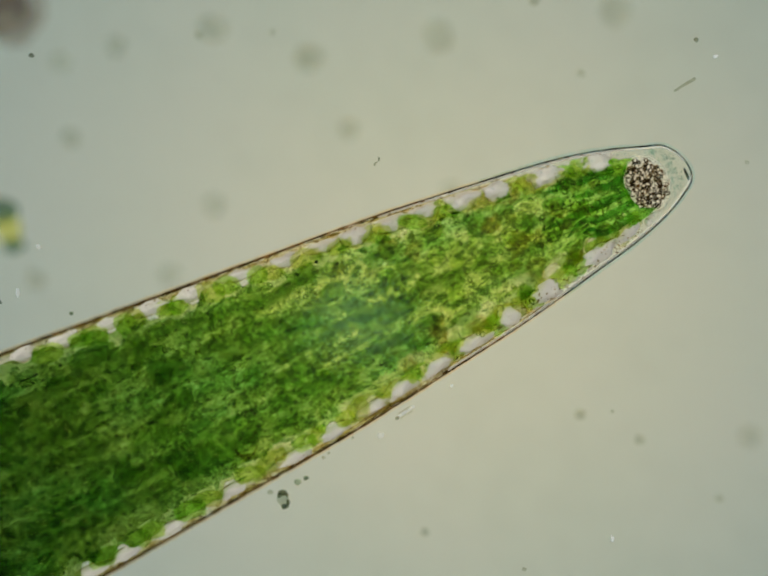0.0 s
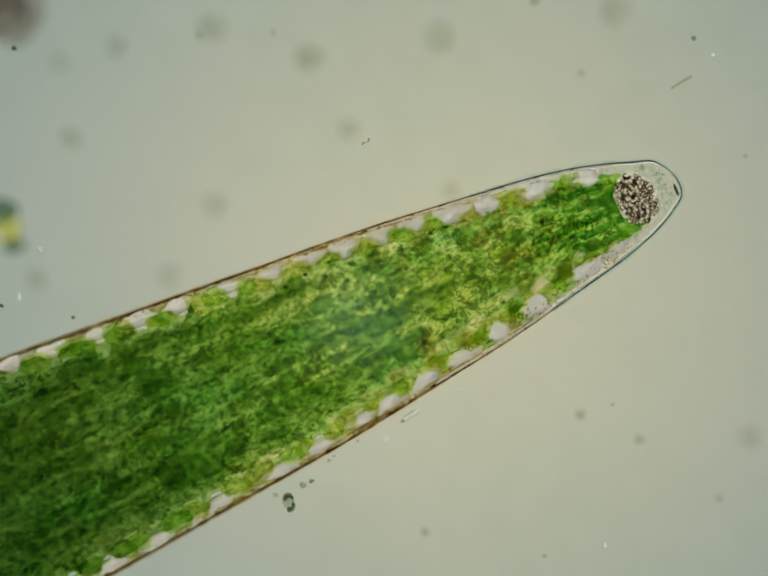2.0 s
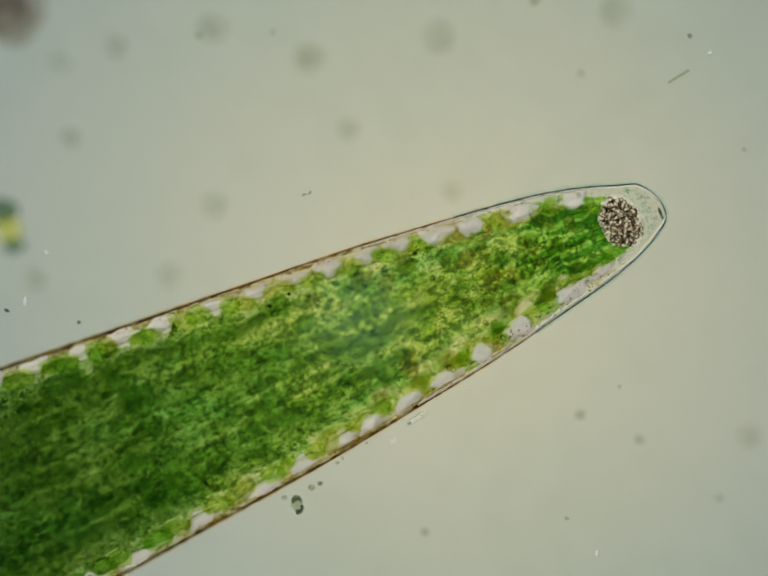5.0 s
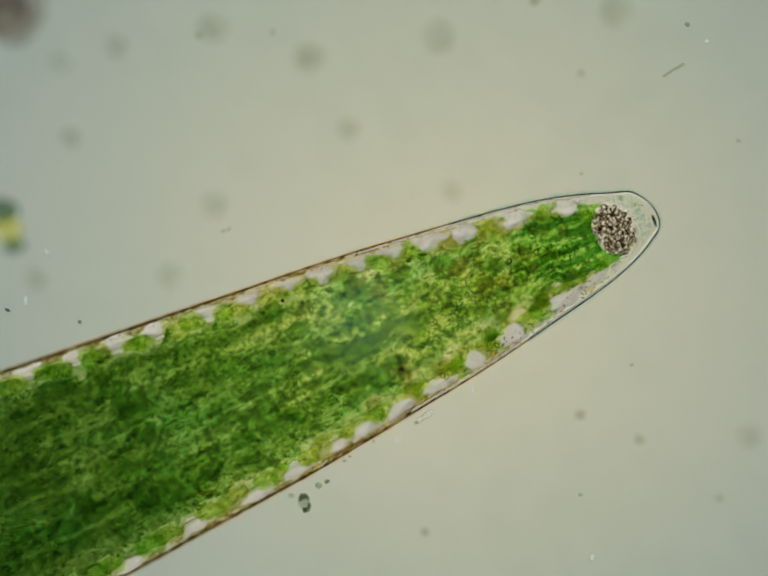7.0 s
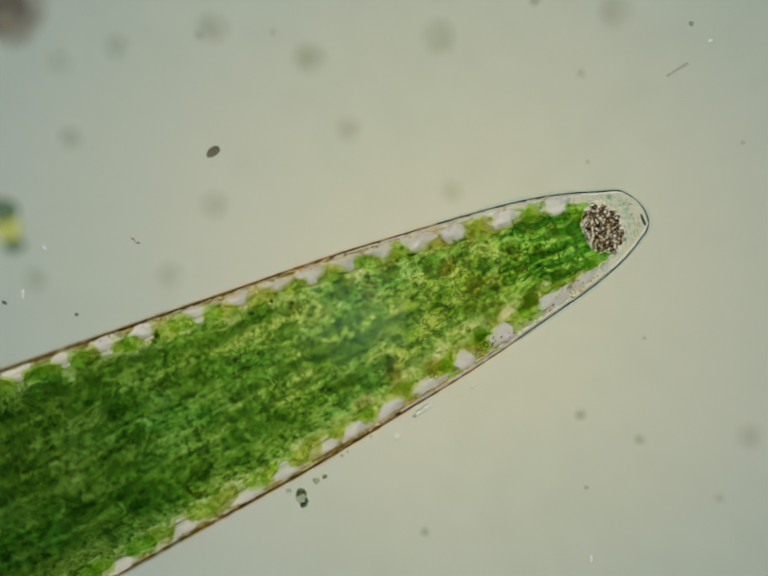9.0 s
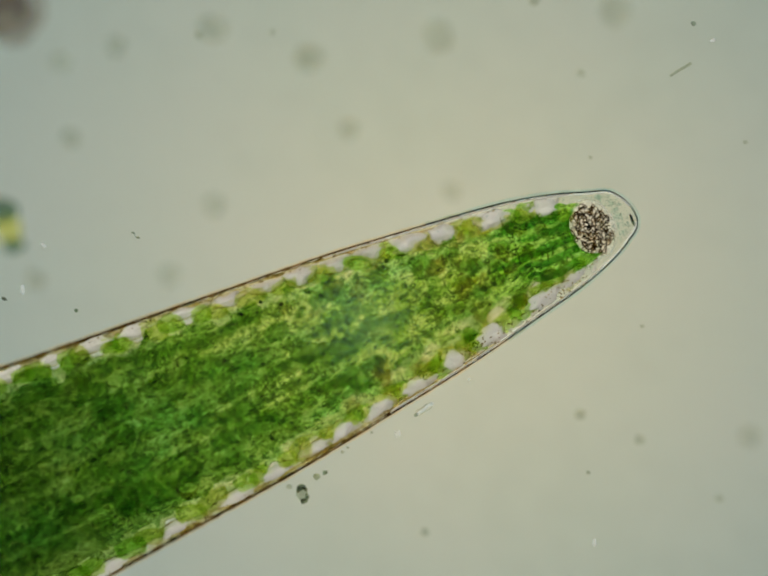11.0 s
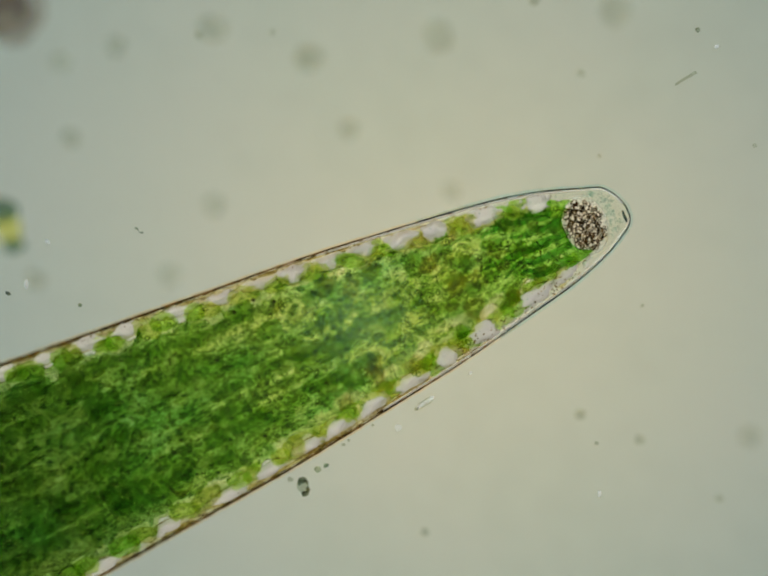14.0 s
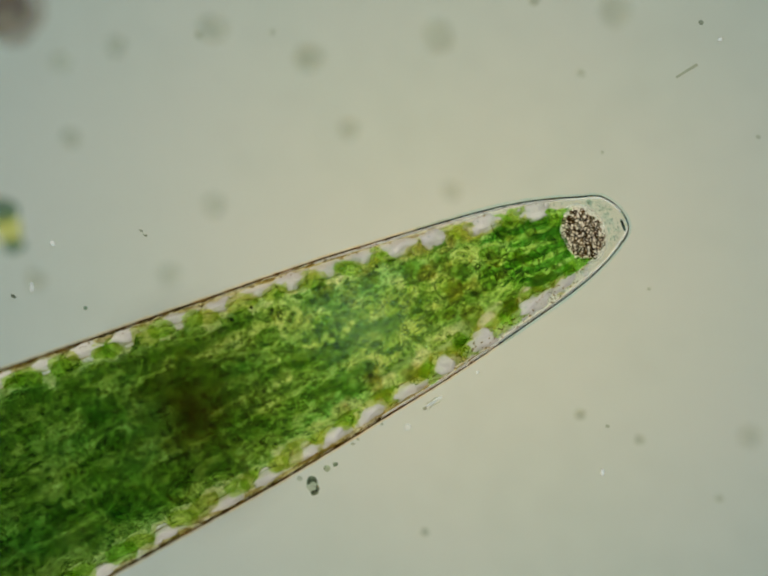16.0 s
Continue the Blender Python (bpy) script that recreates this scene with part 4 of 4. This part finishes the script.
# ---- what moves ----
def drift(ob, rows, turn=0.0):
    """Rows: seconds, plan u and v, height, degrees of turn and, where it tumbles, of roll and tilt."""
    walk(ob, [(t, Matrix.Translation(D(u, v, z)) @ pose(0, 0, 0, more[1] if len(more) > 1 else 0, more[0] if more else 0, turn + a)) for t, u, v, z, a, *more in rows])


def flat(track, z=0.0):
    return [(t, u, v, z, 0) for t, u, v in track]


def motions():
    walk(alga, [(t, pose(x, y, 0, 0, 0, a)) for t, x, y, a in [
        (0.0, 0.0366, 0.0507, 0.95), (0.5, 0.0312, 0.0432, 0.79), (1.0, 0.0264, 0.0364, 0.65), (1.5, 0.0216, 0.0298, 0.54), (2.0, 0.0140, 0.0233, 0.43),
        (2.5, 0.0089, 0.0147, 0.28), (3.0, 0.0039, 0.0077, 0.15), (3.5, 0, 0, 0), (4.0, -0.0072, -0.0073, -0.11), (6.5, -0.0302, -0.0289, -0.35),
        (7.0, -0.0330, -0.0320, -0.37), (7.5, -0.0371, -0.0338, -0.35), (8.0, -0.0412, -0.0349, -0.30), (8.5, -0.0470, -0.0331, -0.20), (9.0, -0.0552, -0.0322, -0.12),
        (11.5, -0.0818, -0.0338, 0.05), (12.0, -0.0862, -0.0282, 0.11), (12.5, -0.0879, -0.0281, 0.17), (13.0, -0.0914, -0.0253, 0.25), (13.5, -0.0927, -0.0262, 0.26),
        (14.0, -0.0920, -0.0287, 0.24), (14.5, -0.0939, -0.0301, 0.22), (15.0, -0.0949, -0.0328, 0.17), (15.5, -0.0949, -0.0377, 0.11), (16.0, -0.0959, -0.0443, 0.04)]])
    # the crystals swarm without rest
    rnd = random.Random(11)
    for ob, x, y, z, a in crystals:
        rows = []
        for k in range(33):
            rows.append((k * 0.5, pose(x + rnd.uniform(-0.0018, 0.0018), y + rnd.uniform(-0.0018, 0.0018), z, 0, 0, a)))
            a += rnd.uniform(-50, 50)
        walk(ob, rows)
    # the big swimmer: low edge, then away to the far side, across, away, and across again
    drift(brown_swimmer, [
        (0.0, -500, 1500, .1, 0), (1.5, -300, 1400, .1, 20), (2.2, 60, 1330, .1, 40), (2.4, 180, 1250, .1, 60), (2.5, 306, 1222, .2, 80), (2.6, 482, 1212, .1, 90), (2.7, 580, 1262, .1, 70), (2.8, 540, 1330, .1, 50),
        (2.9, 440, 1268, .2, 30), (3.0, 328, 1256, .2, 10), (3.1, 260, 1310, .2, 0), (3.4, 330, 1330, .1, -20), (3.6, 400, 1290, .06, -40), (3.7, 423, 1246, .05, -60), (3.8, 380, 1290, .08, -50), (4.0, 290, 1310, .1, -30), (4.1, 290, 1290, .1, -15),
        (4.2, 333, 1252, .1, 0), (4.5, 300, 1420, .2, 30), (5.2, -350, 1200, .4, 60), (6.0, -400, 500, .5, 40), (6.2, -200, 320, .5, 30), (6.3, -105, 230, .5, 20), (6.4, 10, 178, .45, 10), (6.5, -110, 20, .4, 0), (6.6, -200, -150, .3, 0), (7.0, 300, -400, .2, 0), (7.3, 640, -190, .15, 10),
        (7.4, 670, -98, .1, 20), (7.5, 715, 46, .08, 28), (7.6, 870, 253, -.03, -5), (7.7, 912, 303, .03, 17, 60), (7.8, 905, 337, .16, 80, 110), (7.9, 974, 412, .42, 60, 160, 30), (8.0, 1050, 632, .52, 40, 180, 50), (8.1, 1139, 705, .2, 45, 180, 15), (8.2, 1284, 730, .1, 55, 180), (8.3, 1265, 690, .14, 78, 180),
        (8.4, 1073, 510, .44, 60, 180, 50), (8.5, 990, 392, .50, 70, 180, 75), (8.6, 1040, 285, .46, 20, 180, 75), (8.7, 1115, 191, .46, 0, 180, 60), (8.8, 1036, -72, .5, -20, 180, 30), (9.0, 950, -330, .5, -40, 180), (11.0, 100, -600, .4, -90, 180), (13.0, -600, -200, .4, -60, 180), (14.8, -420, 420, .5, -30, 180), (15.0, -250, 455, .5, 0, 180, 20),
        (15.1, -40, 456, .5, 20, 180, 40), (15.2, 250, 445, .46, 40, 180, 60), (15.3, 360, 467, .44, 30, 180, 60), (15.4, 610, 514, .34, 20, 180, 45), (15.5, 708, 585, .56, 10, 180, 20), (15.6, 1033, 622, .55, 30, 180, 30), (15.7, 1028, 635, .56, 20, 180, 30), (15.8, 842, 684, .72, 10, 180, 40), (15.9, 632, 730, .72, 0, 180, 30), (16.0, 390, 838, 1.1, 0, 180, 20)])
    drift(tan_swimmer, [
        (0.0, -300, 900, .1, 0), (1.9, -200, 820, .1, 0), (2.0, -70, 790, .12, 10), (2.1, 35, 730, .16, 20), (2.2, 10, 600, .35, 40), (2.3, -110, 480, .3, 60), (3.0, -200, 1000, .3, 90), (3.5, 300, 1250, .25, 60), (3.6, 486, 955, .3, 30), (3.7, 640, 720, 1.2, 10),
        (3.8, 920, 455, .2, 0), (3.9, 1129, 440, .12, -5), (4.0, 1246, 632, .10, 0), (4.1, 1232, 485, .16, 20), (4.2, 1136, 668, .4, 50), (4.5, 1500, 1000, .4, 80), (4.9, 1900, 1400, .3, 100), (16.0, 2400, 1700, .3, 100)])
    drift(passing_dot, flat([(0.0, 1440, -500), (3.2, 1440, -120), (3.3, 1446, -50), (3.4, 1455, 6), (3.5, 1465, 40), (3.6, 1476, 68), (3.7, 1512, 62), (3.8, 1600, 40), (4.2, 1800, -60), (16.0, 2600, -900)], 0.09))
    drift(passing_oval, flat([(0.0, 800, -900), (8.5, 640, -200), (8.7, 585, -10), (8.8, 537, 95), (8.9, 490, 187), (9.0, 435, 310), (9.1, 370, 450), (9.2, 300, 600), (9.6, -100, 1100), (16.0, -900, 1500)], 0.02), 35)
    drift(clump, flat([(0.0, 579, 1020), (1.0, 585, 1023), (2.0, 590, 1026), (3.0, 597, 1029), (4.0, 604, 1031), (6.5, 617, 1029), (7.0, 622, 1027), (8.0, 623, 1023), (9.0, 617, 1017), (11.5, 618, 1005), (12.0, 614, 1000), (13.0, 614, 995), (14.0, 620, 994), (15.0, 626, 991), (16.0, 639, 992)]))
    drift(splinter, flat([(0.0, 827, 842), (1.0, 833, 845), (2.0, 838, 848), (3.0, 845, 851), (4.0, 849, 854), (6.5, 862, 851), (7.0, 866, 851), (8.0, 866, 848), (9.0, 862, 838), (11.5, 866, 834), (12.0, 862, 830), (13.0, 862, 826), (14.0, 867, 823), (15.0, 873, 820), (16.0, 884, 822)]), 32)
    drift(rod, flat([(0.0, 1398, 173), (1.0, 1391, 170), (2.0, 1391, 168), (3.0, 1388, 166), (4.0, 1386, 163), (6.5, 1380, 145), (7.0, 1375, 143), (8.0, 1377, 142), (9.0, 1383, 142), (11.5, 1392, 142), (12.0, 1395, 153), (13.0, 1397, 156), (14.0, 1400, 160), (15.0, 1401, 158), (16.0, 1402, 145)]), 32)
    right = [(0.0, 0, 0), (1.0, -4, -3), (2.0, -5, -3), (3.0, -9, -5), (4.0, -12, -6), (6.5, -15, -24), (7.0, -18, -31), (8.0, -18, -31), (9.0, -10, -33), (11.5, -5, -33), (12.0, -4, -22), (13.0, -1, -21), (14.0, 3, -20), (15.0, 7, -23), (16.0, 10, -35)]
    drift(right_dot, flat([(t, 1422 + u, 81 + v) for t, u, v in right]), 20)
    drift(right_speck, flat([(t, 1461 + u, 115 + v) for t, u, v in right]), 20)
    drift(right_low, flat([(0.0, 1525, 331), (1.0, 1524, 323), (2.5, 1521, 316), (4.0, 1520, 311), (6.5, 1513, 291), (7.0, 1508, 287), (8.0, 1510, 288), (9.0, 1516, 291), (11.5, 1524, 290), (12.3, 1530, 300), (14.5, 1543, 294), (16.0, 1548, 279)]), -20)
    drift(left_dot, flat([(0.0, 64, 113), (0.5, 55, 109), (1.0, 47, 106), (1.5, 38, 103), (2.5, 20, 92), (3.5, 2, 77), (5.0, -40, 50), (16.0, -300, -50)]), -30)
    left = [(0.0, 0, 0), (1.0, 3, 4), (2.0, 4, 8), (3.0, 8, 13), (4.0, 15, 17), (6.5, 16, 18), (7.0, 17, 17), (8.0, 16, 11), (9.0, 11, 2), (11.5, 10, -8), (12.0, 11, -11), (13.0, 13, -16), (14.0, 18, -17), (15.0, 22, -19), (16.0, 29, -11)]
    drift(left_pale, flat([(t, 79 + u, 504 + 0.6 * v) for t, u, v in left]), -40)
    drift(left_pale_low, flat([(t, 36 + u, 598 + v) for t, u, v in left]))
    drift(left_grey, flat([(t, 146 + u, 640 + v) for t, u, v in left]))
    drift(edge_dash, flat([(t, -2 + u, 616 + v) for t, u, v in left]), -30)
    drift(pale_blob, flat([(0.0, 777, 889), (1.0, 784, 892), (2.0, 789, 895), (3.0, 795, 899), (4.0, 798, 900), (6.5, 810, 900), (7.0, 813, 898), (8.0, 814, 896), (9.0, 811, 890), (11.5, 812, 882), (12.0, 808, 876), (13.0, 808, 874), (14.0, 813, 873), (15.0, 818, 871), (16.0, 832, 872)]))
    drift(dash, [(0.0, 770, 330, 0, 60), (1.5, 775, 236, 0, 70), (2.0, 747, 290, 0, 40), (2.3, 747, 303, 0, 50), (2.9, 728, 261, 0, 70), (3.1, 756, 238, 0, 60), (3.2, 800, 205, 0, 50), (3.4, 775, 212, 0, 45), (3.5, 775, 222, 0, 48), (3.7, 751, 226, 0, 60),
                 (3.8, 737, 247, 0, 60), (4.0, 700, 287, 0, 50), (4.2, 688, 315, 0, 40), (6.4, 485, 460, -.05, 20), (7.0, 462, 470, -.05, 30), (9.0, 276, 492, 0, -30), (12.5, 277, 472, 0, -40), (14.5, 286, 471, 0, -30), (16.0, 292, 476, 0, -40)])
    drift(low_dot, flat([(0.0, 1070, 1162), (1.5, 1103, 1143), (3.5, 1133, 1102), (7.0, 1185, 1010), (9.0, 1197, 995), (12.5, 1206, 933), (16.0, 1240, 870)]))
    drift(mid_dot, flat([(0.0, 1250, 840), (7.0, 1290, 745), (9.0, 1316, 690), (12.5, 1308, 652), (14.5, 1314, 614), (16.0, 1325, 590)], -0.02))
    drift(upper_dot, flat([(0.0, 1150, 480), (6.0, 1180, 370), (9.0, 1200, 330), (12.5, 1212, 320), (14.5, 1227, 317), (16.0, 1230, 311)], -0.02))
    drift(far_speck, flat([(0.0, 1250, 1100), (9.0, 1207, 1140), (12.5, 1220, 1058), (14.5, 1227, 996), (15.5, 1233, 978), (16.0, 1230, 964)]))
    drift(low_pale, flat([(0.0, 922, 788), (1.5, 936, 792), (4.0, 950, 797), (7.0, 966, 797), (9.0, 964, 790), (12.5, 957, 766), (14.5, 963, 761), (16.0, 975, 760)]))


motions()
